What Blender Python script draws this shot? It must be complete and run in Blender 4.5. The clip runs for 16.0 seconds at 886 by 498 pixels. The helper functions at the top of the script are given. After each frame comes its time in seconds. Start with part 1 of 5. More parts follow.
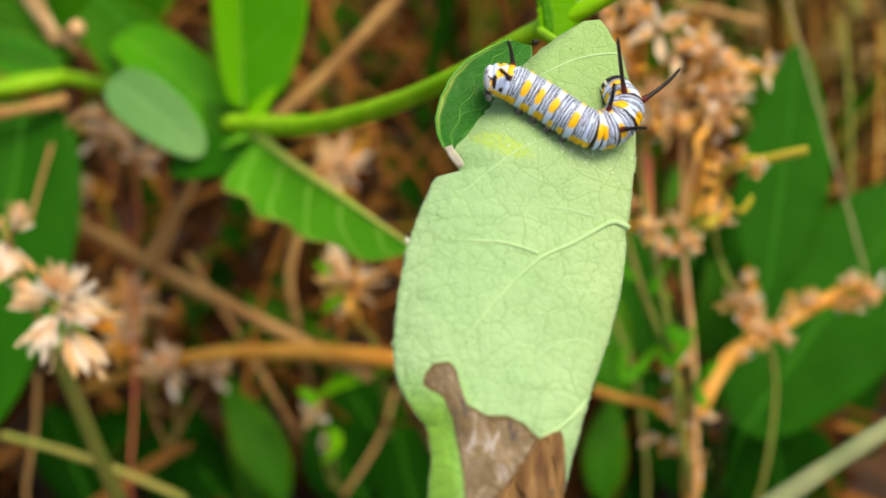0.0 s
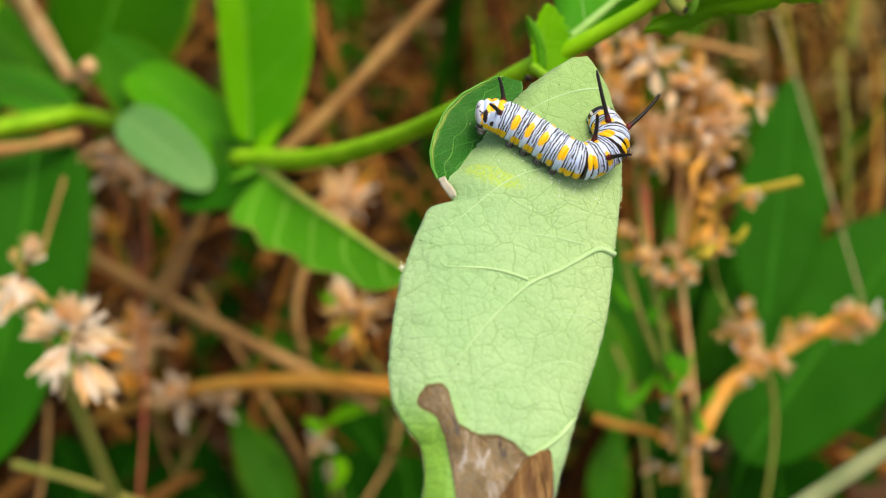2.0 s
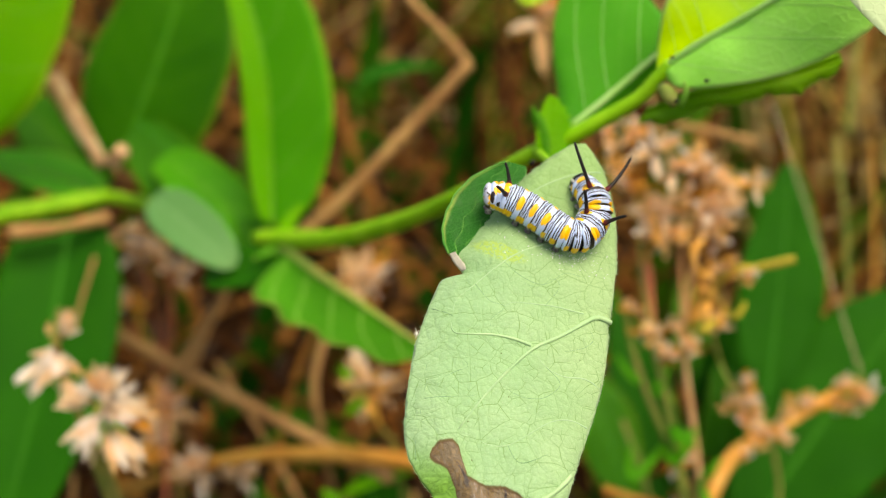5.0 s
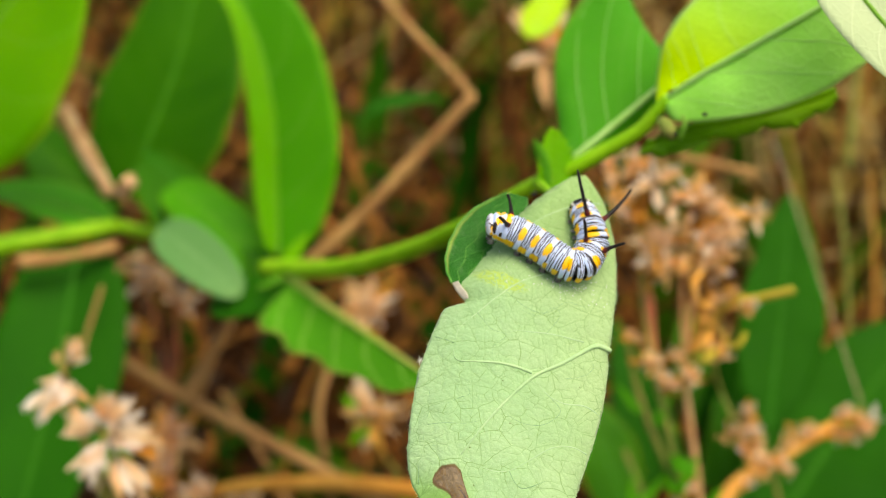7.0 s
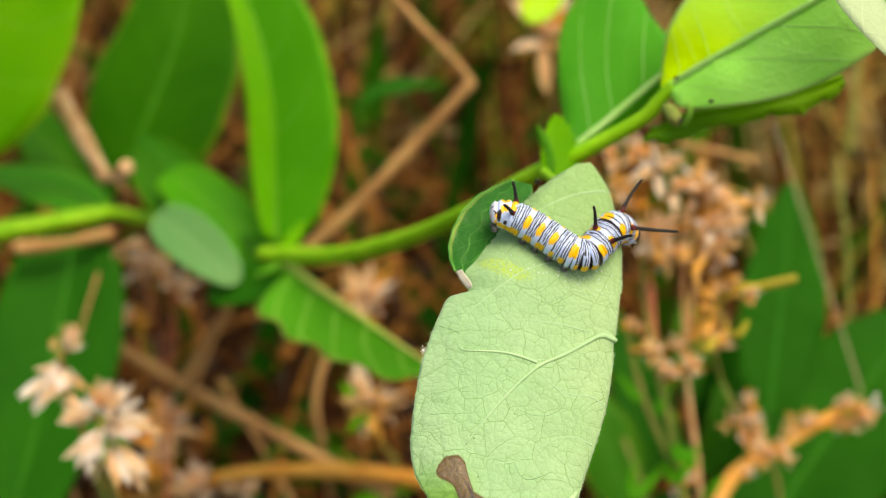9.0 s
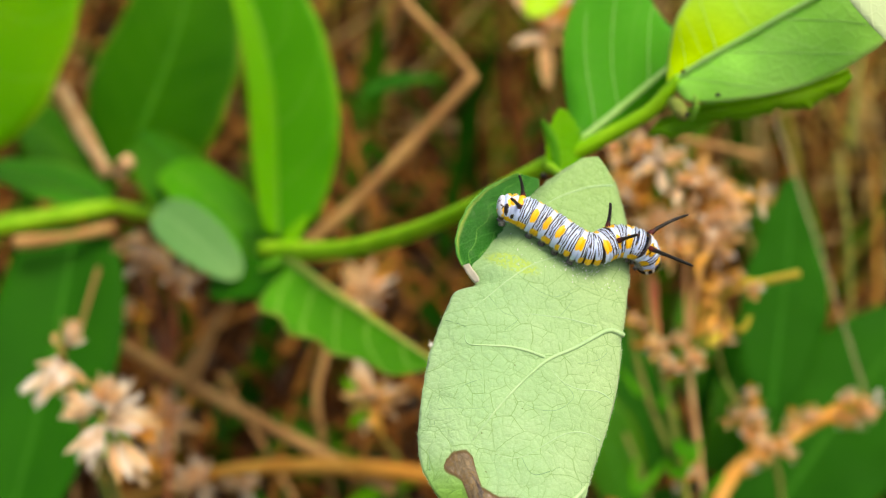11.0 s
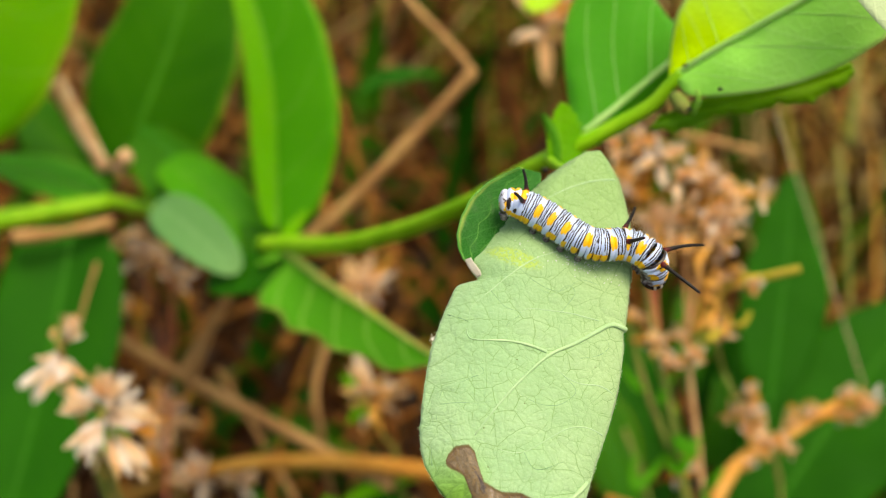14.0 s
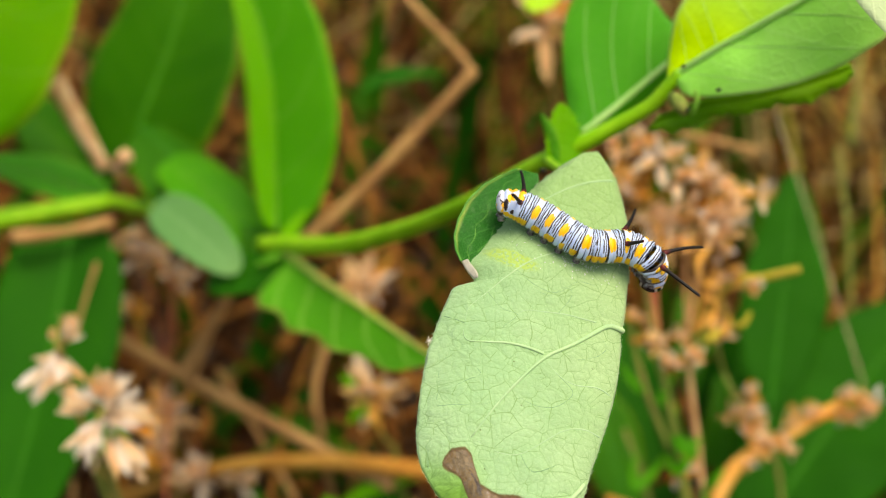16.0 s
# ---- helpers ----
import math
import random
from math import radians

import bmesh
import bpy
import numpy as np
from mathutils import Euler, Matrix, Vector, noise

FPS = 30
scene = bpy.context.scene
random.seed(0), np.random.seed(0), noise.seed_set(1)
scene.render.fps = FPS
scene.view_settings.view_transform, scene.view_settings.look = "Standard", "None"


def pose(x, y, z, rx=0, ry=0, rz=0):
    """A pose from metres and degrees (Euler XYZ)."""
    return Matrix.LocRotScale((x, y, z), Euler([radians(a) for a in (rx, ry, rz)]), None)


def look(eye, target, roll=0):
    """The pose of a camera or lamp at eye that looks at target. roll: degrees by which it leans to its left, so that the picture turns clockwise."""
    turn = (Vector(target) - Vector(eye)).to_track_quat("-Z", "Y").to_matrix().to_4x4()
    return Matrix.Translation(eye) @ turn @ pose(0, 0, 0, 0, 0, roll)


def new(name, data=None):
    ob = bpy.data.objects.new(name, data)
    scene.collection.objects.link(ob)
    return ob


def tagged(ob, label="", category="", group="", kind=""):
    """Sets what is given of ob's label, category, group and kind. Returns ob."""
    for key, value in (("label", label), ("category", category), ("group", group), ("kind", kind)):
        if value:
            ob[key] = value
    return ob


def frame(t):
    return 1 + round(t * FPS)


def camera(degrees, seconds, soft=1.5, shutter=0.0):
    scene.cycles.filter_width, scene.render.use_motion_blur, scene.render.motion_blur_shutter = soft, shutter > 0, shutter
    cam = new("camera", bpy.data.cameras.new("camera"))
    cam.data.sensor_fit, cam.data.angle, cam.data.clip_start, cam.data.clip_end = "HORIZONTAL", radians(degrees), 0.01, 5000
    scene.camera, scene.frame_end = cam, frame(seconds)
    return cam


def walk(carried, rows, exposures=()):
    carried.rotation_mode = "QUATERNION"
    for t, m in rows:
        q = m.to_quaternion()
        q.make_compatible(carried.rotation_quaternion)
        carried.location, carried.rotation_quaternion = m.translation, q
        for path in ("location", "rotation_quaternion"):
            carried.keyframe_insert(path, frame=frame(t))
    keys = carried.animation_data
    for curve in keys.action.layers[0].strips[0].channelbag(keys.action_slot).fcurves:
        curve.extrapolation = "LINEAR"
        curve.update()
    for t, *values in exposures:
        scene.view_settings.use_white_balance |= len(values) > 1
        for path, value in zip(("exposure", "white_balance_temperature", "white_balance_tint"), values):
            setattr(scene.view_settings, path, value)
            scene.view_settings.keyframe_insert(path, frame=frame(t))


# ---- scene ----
cam = camera(42.0, 16.0, soft=0.85)
METRES, EYE, TILT, LEAN, TURN = 0.065, 0.45, -35.0, 0.0, 0.0
ROWS = [
    (0.0, 0.0000, 0.0000, 0.0000, 0.000, 0.000, 0.000),
    (0.5, -0.0017, -0.0114, 0.0101, 0.024, 0.003, 0.007),
    (1.0, 0.0152, -0.0483, -0.0133, 0.231, 0.436, 0.026),
    (1.5, 0.0303, -0.0919, -0.0165, 0.361, 1.173, 0.125),
    (2.0, 0.0444, -0.1354, -0.0192, 0.509, 1.672, 0.214),
    (2.5, 0.0407, -0.1902, -0.0307, 0.676, 2.327, 0.270),
    (3.0, 0.0499, -0.2700, -0.0344, 0.802, 3.254, 0.341),
    (3.5, 0.0541, -0.3572, -0.0490, 0.965, 5.029, 0.380),
    (6.0, 0.0590, -0.4726, -0.0749, 1.340, 6.214, 0.018),
    (6.5, 0.0568, -0.5007, -0.0781, 1.387, 6.831, 0.025),
    (7.0, 0.0627, -0.5276, -0.0841, 1.411, 7.314, -0.024),
    (7.5, 0.0609, -0.5321, -0.0886, 1.386, 7.344, -0.075),
    (8.0, 0.0537, -0.5059, -0.0763, 1.313, 6.940, -0.121),
    (8.5, 0.0490, -0.4889, -0.0722, 1.278, 6.787, -0.132),
    (9.0, 0.0362, -0.4789, -0.0732, 1.160, 6.639, -0.150),
    (11.5, 0.0026, -0.4502, -0.0701, 0.997, 6.269, -0.169),
    (12.0, -0.0069, -0.4503, -0.0308, 0.920, 5.992, -0.099),
    (12.5, -0.0290, -0.4547, -0.0681, 0.764, 6.222, -0.184),
    (13.0, -0.0101, -0.4567, -0.0962, 0.868, 6.414, -0.369),
    (13.5, -0.0018, -0.4478, -0.0854, 0.884, 6.287, -0.328),
    (14.0, -0.0086, -0.4452, -0.0805, 0.859, 6.235, -0.226),
    (14.5, 0.0145, -0.4439, -0.0711, 0.994, 6.157, -0.217),
    (15.0, -0.0053, -0.4485, -0.0776, 0.880, 6.203, -0.161),
    (15.5, -0.0040, -0.4413, -0.0760, 0.887, 6.200, -0.215),
    (16.0, 0.0076, -0.4380, -0.0720, 0.974, 6.176, -0.250),
]
BASE = pose(0, 0, EYE, TILT, LEAN, TURN)
walk(cam, [(t, BASE @ pose(METRES * x, METRES * y, METRES * z, 90 + pitch, roll, yaw)) for t, x, y, z, yaw, pitch, roll in ROWS],
     exposures=[(0.0, 0.58, 8200, 7), (16.0, 0.58, 8200, 7)])
# a phone lens with an opening of about five millimetres, focused on the leaf
cam.data.dof.use_dof = True
cam.data.dof.focus_distance = 0.2155
cam.data.dof.aperture_fstop = cam.data.lens / 4.6

# ---- light: a bright, hazy sky with a soft sun ----
world = bpy.data.worlds.new("sky")
scene.world = world
world.use_nodes = True
SUN_ELEVATION, SUN_AZIMUTH = 68.0, 130.0
sky = world.node_tree.nodes.new("ShaderNodeTexSky")
sky.sky_type, sky.sun_disc = "NISHITA", False
sky.sun_elevation, sky.sun_rotation = radians(SUN_ELEVATION), radians(SUN_AZIMUTH)
sky.dust_density = 4.0
world.node_tree.links.new(sky.outputs[0], world.node_tree.nodes["Background"].inputs[0])
world.node_tree.nodes["Background"].inputs[1].default_value = 0.14
sun = new("sun", bpy.data.lights.new("sun", "SUN"))
sun.data.energy, sun.data.angle, sun.data.color = 2.0, radians(35), (1.0, 0.93, 0.82)
to_sun = Vector((math.sin(radians(SUN_AZIMUTH)) * math.cos(radians(SUN_ELEVATION)),
                 math.cos(radians(SUN_AZIMUTH)) * math.cos(radians(SUN_ELEVATION)), math.sin(radians(SUN_ELEVATION))))
sun.matrix_world = look(to_sun * 5, (0, 0, 0))


# ---- materials ----
class Nodes:
    """Short names for building a node material."""

    def __init__(self, name):
        self.mat = bpy.data.materials.new(name)
        self.mat.use_nodes = True
        self.tree = self.mat.node_tree
        self.bsdf = self.tree.nodes["Principled BSDF"]
        self.out = self.tree.nodes["Material Output"]

    def add(self, kind, **values):
        n = self.tree.nodes.new("ShaderNode" + kind)
        for k, v in values.items():
            setattr(n, k, v)
        return n

    def link(self, a, b):
        self.tree.links.new(a, b)

    def put(self, socket, value):
        if isinstance(value, bpy.types.NodeSocket):
            self.link(value, socket)
        else:
            socket.default_value = value

    def math(self, op, a, b=0.0, c=0.0, clamp=False):
        n = self.add("Math", operation=op, use_clamp=clamp)
        for i, v in enumerate((a, b, c)):
            self.put(n.inputs[i], v)
        return n.outputs[0]

    def mix(self, fac, a, b):
        n = self.add("Mix", data_type="RGBA")
        self.put(n.inputs[0], fac)
        for i, v in ((6, a), (7, b)):
            self.put(n.inputs[i], (*v, 1) if isinstance(v, tuple) and len(v) == 3 else v)
        return n.outputs[2]

    def noise(self, vector, scale, detail=3.0, rough=0.5, distort=0.0):
        n = self.add("TexNoise")
        self.put(n.inputs["Vector"], vector)
        n.inputs["Scale"].default_value, n.inputs["Detail"].default_value = scale, detail
        n.inputs["Roughness"].default_value, n.inputs["Distortion"].default_value = rough, distort
        return n.outputs[0]

    def smooth(self, value, low, high):
        n = self.add("MapRange", interpolation_type="SMOOTHSTEP")
        self.put(n.inputs[0], value)
        n.inputs[1].default_value, n.inputs[2].default_value = low, high
        return n.outputs[0]

    def ramp(self, value, stops):
        n = self.add("ValToRGB")
        e = n.color_ramp.elements
        while len(e) < len(stops):
            e.new(0.5)
        for el, (p, c) in zip(e, stops):
            el.position, el.color = p, (*c, 1)
        self.link(value, n.inputs[0])
        return n.outputs[0]

    def bump(self, height, strength, distance):
        n = self.add("Bump")
        n.inputs["Strength"].default_value, n.inputs["Distance"].default_value = strength, distance
        self.link(height, n.inputs["Height"])
        self.link(n.outputs[0], self.bsdf.inputs["Normal"])
        return n.outputs[0]

    def coords(self):
        return self.add("TexCoord").outputs["Object"]

    def uv(self):
        return self.add("UVMap", uv_map="UVMap").outputs[0]

    def split(self, v):
        n = self.add("SeparateXYZ")
        self.link(v, n.inputs[0])
        return n.outputs

    def through_light(self, colour, amount):
        """Lets light through the blade."""
        t = self.add("BsdfTranslucent")
        self.put(t.inputs[0], colour)
        m = self.add("MixShader")
        m.inputs[0].default_value = amount
        self.link(self.bsdf.outputs[0], m.inputs[1])
        self.link(t.outputs[0], m.inputs[2])
        self.link(m.outputs[0], self.out.inputs[0])


def leaf_material(name, dark, light, vein, glow, amount=0.35, rough=0.45, pairs=7.0, rim=None, vein_mix=0.5, patch=None, net_scale=330, net_mix=0.12, gloss=0.14, relief=0.0004):
    """A leaf: uv.x runs along the midrib, uv.y across it; pairs of side veins leave the midrib and bend to the tip."""
    n = Nodes(name)
    u, v, _ = n.split(n.uv())
    side = n.math("ABSOLUTE", n.math("SUBTRACT", n.math("MULTIPLY", v, 2.0), 1.0))
    co = n.coords()
    wob = n.math("MULTIPLY", n.noise(co, 60, 2), 0.05)
    bend = n.math("SUBTRACT", n.math("ADD", u, wob), n.math("MULTIPLY", n.math("POWER", side, 1.4), 0.22))
    saw = n.math("PINGPONG", n.math("MULTIPLY", bend, pairs), 0.5)
    line = n.math("SUBTRACT", 1.0, n.smooth(saw, 0.01, 0.055))
    mid = n.math("SUBTRACT", 1.0, n.smooth(side, 0.012, 0.05))
    lines = n.math("MAXIMUM", n.math("MULTIPLY", line, vein_mix), n.math("MULTIPLY", mid, 0.8))
    net = n.add("TexVoronoi", feature="DISTANCE_TO_EDGE")
    n.link(co, net.inputs["Vector"])
    net.inputs["Scale"].default_value = net_scale
    fine = n.math("SUBTRACT", 1.0, n.smooth(net.outputs[0], 0.0, 0.1))
    big = n.noise(co, 40, 3)
    small = n.noise(co, 900, 3)
    broad = n.noise(co, 14, 2)
    age = n.math("ADD", n.math("MULTIPLY", n.smooth(big, 0.3, 0.7), 0.45), n.math("MULTIPLY", n.math("ADD", n.smooth(broad, 0.35, 0.65), n.math("MULTIPLY", u, 0.7)), 0.4), clamp=True)
    base = n.mix(age, dark, light)
    base = n.mix(n.math("MULTIPLY", n.smooth(broad, 0.55, 0.75), 0.35), base, tuple(c * f for c, f in zip(light, (1.45, 1.12, 0.8))))
    base = n.mix(n.math("MULTIPLY", small, 0.25), base, tuple(c * 0.6 for c in dark))
    base = n.mix(n.math("MULTIPLY", fine, net_mix), base, vein)
    # patch: light coming through one half near the base, painted as yellow
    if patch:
        backlit = n.math("MULTIPLY", n.smooth(n.math("SUBTRACT", 0.5, v), -0.02, 0.05), n.math("SUBTRACT", 1.0, n.smooth(n.math("ADD", u, n.math("MULTIPLY", broad, 0.3)), 0.35, 1.05)))
        base = n.mix(backlit, base, patch)
    base = n.mix(lines, base, vein)
    if rim:
        base = n.mix(n.smooth(n.math("ADD", side, n.math("MULTIPLY", big, 0.1)), 0.96, 1.06), base, rim)
    n.put(n.bsdf.inputs["Base Color"], base)
    n.bsdf.inputs["Roughness"].default_value = rough
    n.bsdf.inputs["Specular IOR Level"].default_value = gloss
    n.bump(n.math("ADD", n.math("ADD", lines, n.math("MULTIPLY", fine, 0.3)), n.math("MULTIPLY", small, 0.4)), 0.5, relief)
    n.through_light(n.mix(n.math("MULTIPLY", lines, 0.5), n.mix(big, glow, tuple(c * 0.8 for c in glow)), vein), amount)
    return n.mat


def plain_material(name, dark, light, rough=0.6, scale=60.0, grain=0.0003, glow=None, amount=0.25, stretch=None):
    n = Nodes(name)
    co = n.coords()
    if stretch:
        m = n.add("Mapping")
        n.link(co, m.inputs[0])
        m.inputs["Scale"].default_value = stretch
        co = m.outputs[0]
    big, small = n.noise(co, scale, 4), n.noise(co, scale * 12, 3)
    n.put(n.bsdf.inputs["Base Color"], n.mix(n.math("MULTIPLY", small, 0.4), n.mix(n.smooth(big, 0.3, 0.7), dark, light), tuple(c * 0.6 for c in dark)))
    n.bsdf.inputs["Roughness"].default_value = rough
    n.bsdf.inputs["Specular IOR Level"].default_value = 0.2
    n.bump(n.math("ADD", big, small), 0.4, grain)
    if glow:
        n.through_light((*glow, 1), amount)
    return n.mat


def island_material(name, stops, rough=0.75, glow=None, amount=0.25, single=False):
    """Many small pieces, each with a colour of its own out of the ramp."""
    n = Nodes(name)
    co = n.coords()
    pick = n.add("ObjectInfo").outputs["Random"] if single else n.add("NewGeometry").outputs["Random Per Island"]
    c = n.ramp(pick, stops)
    c = n.mix(n.math("MULTIPLY", n.noise(co, 300, 4), 0.12 if single else 0.55), c, tuple(v * 0.6 for v in stops[0][1]))
    n.put(n.bsdf.inputs["Base Color"], c)
    n.bsdf.inputs["Roughness"].default_value = rough
    n.bsdf.inputs["Specular IOR Level"].default_value = 0.07
    n.bump(n.noise(co, 1500, 3), 0.4, 0.0004)
    if glow:
        n.through_light(c, amount)
    return n.mat


def underside_material():
    """The pale, felted underside of the large leaf: a net of sunken veinlets, and a withered, papery brown end."""
    n = Nodes("pale_leaf_underside")
    uv = n.uv()
    push = None
    for scale, amount in ((1.1, 0.40), (4.5, 0.05)):
        warp = n.add("TexNoise")
        n.link(push or uv, warp.inputs["Vector"])
        warp.inputs["Scale"].default_value, warp.inputs["Detail"].default_value = scale, 2
        moved = n.add("VectorMath", operation="MULTIPLY_ADD")
        n.link(warp.outputs["Color"], moved.inputs[0])
        moved.inputs[1].default_value = (amount, amount, 0)
        n.link(push or uv, moved.inputs[2])
        push = moved.outputs[0]
    nets, pillows = [], []
    for scale, width, swell in ((2.0, 0.028, 0.30), (4.6, 0.055, 0.32), (11.0, 0.12, 0.35)):
        v = n.add("TexVoronoi", feature="DISTANCE_TO_EDGE", voronoi_dimensions="2D")
        n.link(push, v.inputs["Vector"])
        v.inputs["Scale"].default_value = scale
        nets.append(n.math("SUBTRACT", 1.0, n.smooth(v.outputs[0], 0.0, width)))
        pillows.append(n.smooth(v.outputs[0], 0.0, swell))
    patchy, patchy_fine = n.smooth(n.noise(uv, 1.3, 3), 0.36, 0.60), n.smooth(n.noise(uv, 3.1, 3), 0.42, 0.62)
    net = n.math("MAXIMUM", n.math("MULTIPLY", nets[0], n.math("MULTIPLY_ADD", patchy, 0.50, 0.22)), n.math("MULTIPLY", nets[1], n.math("MULTIPLY_ADD", patchy_fine, 0.55, 0.12)))
    net = n.math("MAXIMUM", net, n.math("MULTIPLY", nets[2], n.math("MULTIPLY_ADD", patchy_fine, 0.10, 0.04)))
    big, small, felt = n.noise(uv, 0.7, 4), n.noise(uv, 14, 4, 0.7), n.noise(uv, 45, 3, 0.6)
    across, along, _ = n.split(uv)
    green = n.mix(n.smooth(big, 0.3, 0.75), (0.30, 0.54, 0.285), (0.385, 0.61, 0.345))
    green = n.mix(n.math("MULTIPLY", n.smooth(across, -0.4, 2.6), 0.65), green, (0.41, 0.59, 0.275))
    green = n.mix(n.math("MULTIPLY", n.smooth(small, 0.3, 0.7), 0.36), green, (0.22, 0.41, 0.16))
    green = n.mix(n.math("MULTIPLY", n.smooth(n.math("ADD", along, n.math("MULTIPLY", big, 1.2)), -1.8, 1.2), 0.6), green, (0.22, 0.42, 0.11))
    green = n.mix(n.math("MULTIPLY", n.smooth(felt, 0.48, 0.72), 0.40), green, (0.58, 0.74, 0.49))
    fresh = n.math("MULTIPLY", n.math("SUBTRACT", 1.0, n.smooth(n.math("ADD", across, n.math("MULTIPLY", big, 0.3)), -1.15, -0.55)), n.math("SUBTRACT", 1.0, n.smooth(along, -6.1, -5.0)))
    green = n.mix(n.math("MULTIPLY", fresh, 0.95), green, (0.19, 0.44, 0.05))
    # vein net, darkened so that its colour carries the shade of the grooves
    green = n.mix(net, green, (0.11, 0.26, 0.07))
    dots = n.add("TexVoronoi", feature="F1", voronoi_dimensions="2D")
    n.link(uv, dots.inputs["Vector"])
    dots.inputs["Scale"].default_value = 1.3
    speck = n.math("MULTIPLY", n.math("SUBTRACT", 1.0, n.smooth(dots.outputs["Distance"], 0.012, 0.028)), n.smooth(n.split(dots.outputs["Color"])[0], 0.8, 0.85))
    green = n.mix(n.math("MULTIPLY", speck, 0.8), green, (0.05, 0.06, 0.02))
    dry = n.add("Attribute", attribute_name="withered").outputs["Fac"]
    dry = n.math("ADD", dry, n.math("MULTIPLY", n.math("SUBTRACT", n.noise(uv, 5, 4), 0.5), 0.16))
    streak = n.add("Mapping")
    n.link(uv, streak.inputs[0])
    streak.inputs["Rotation"].default_value = (0, 0, 0.5)
    streak.inputs["Scale"].default_value = (1.9, 0.9, 1)
    fibre = n.noise(streak.outputs[0], 1.5, 6, 0.68, 0.9)
    # papery browns; the palest grey stops paint a glossy highlight
    brown = n.ramp(fibre, [(0.34, (0.02, 0.02, 0.025)), (0.40, (0.085, 0.075, 0.065)), (0.46, (0.21, 0.14, 0.06)), (0.51, (0.15, 0.125, 0.085)), (0.56, (0.26, 0.185, 0.10)), (0.61, (0.30, 0.27, 0.25)), (0.70, (0.55, 0.52, 0.50))])
    green = n.mix(n.smooth(dry, 0.40, 0.47), green, (0.12, 0.075, 0.035))
    whole = n.mix(n.smooth(dry, 0.5, 0.58), green, brown)
    chew = n.add("Attribute", attribute_name="grazed").outputs["Fac"]
    graze = n.math("MULTIPLY", n.smooth(chew, 0.15, 0.5), n.smooth(n.noise(uv, 16, 2), 0.42, 0.50))
    whole = n.mix(n.math("MULTIPLY", graze, 0.8), whole, (0.40, 0.58, 0.10))
    n.put(n.bsdf.inputs["Base Color"], whole)
    n.put(n.bsdf.inputs["Roughness"], n.math("MULTIPLY_ADD", n.smooth(dry, 0.5, 0.58), -0.42, 0.72))
    n.bsdf.inputs["Specular IOR Level"].default_value = 0.25
    n.bsdf.inputs["Sheen Weight"].default_value = 0.15
    height = n.math("ADD", n.math("ADD", n.math("MULTIPLY", small, 0.22), n.math("MULTIPLY", felt, 0.15)), n.math("ADD", n.math("MULTIPLY", pillows[0], 0.5), n.math("ADD", n.math("MULTIPLY", pillows[1], 0.34), n.math("MULTIPLY", pillows[2], 0.16))))
    height = n.math("ADD", height, n.math("MULTIPLY", n.math("MULTIPLY", dry, fibre), 1.6))
    n.bump(height, 0.6, 0.00048)
    n.through_light(n.mix(n.smooth(dry, 0.45, 0.55), (0.35, 0.6, 0.08), (0.3, 0.15, 0.05)), 0.22)
    return n.mat


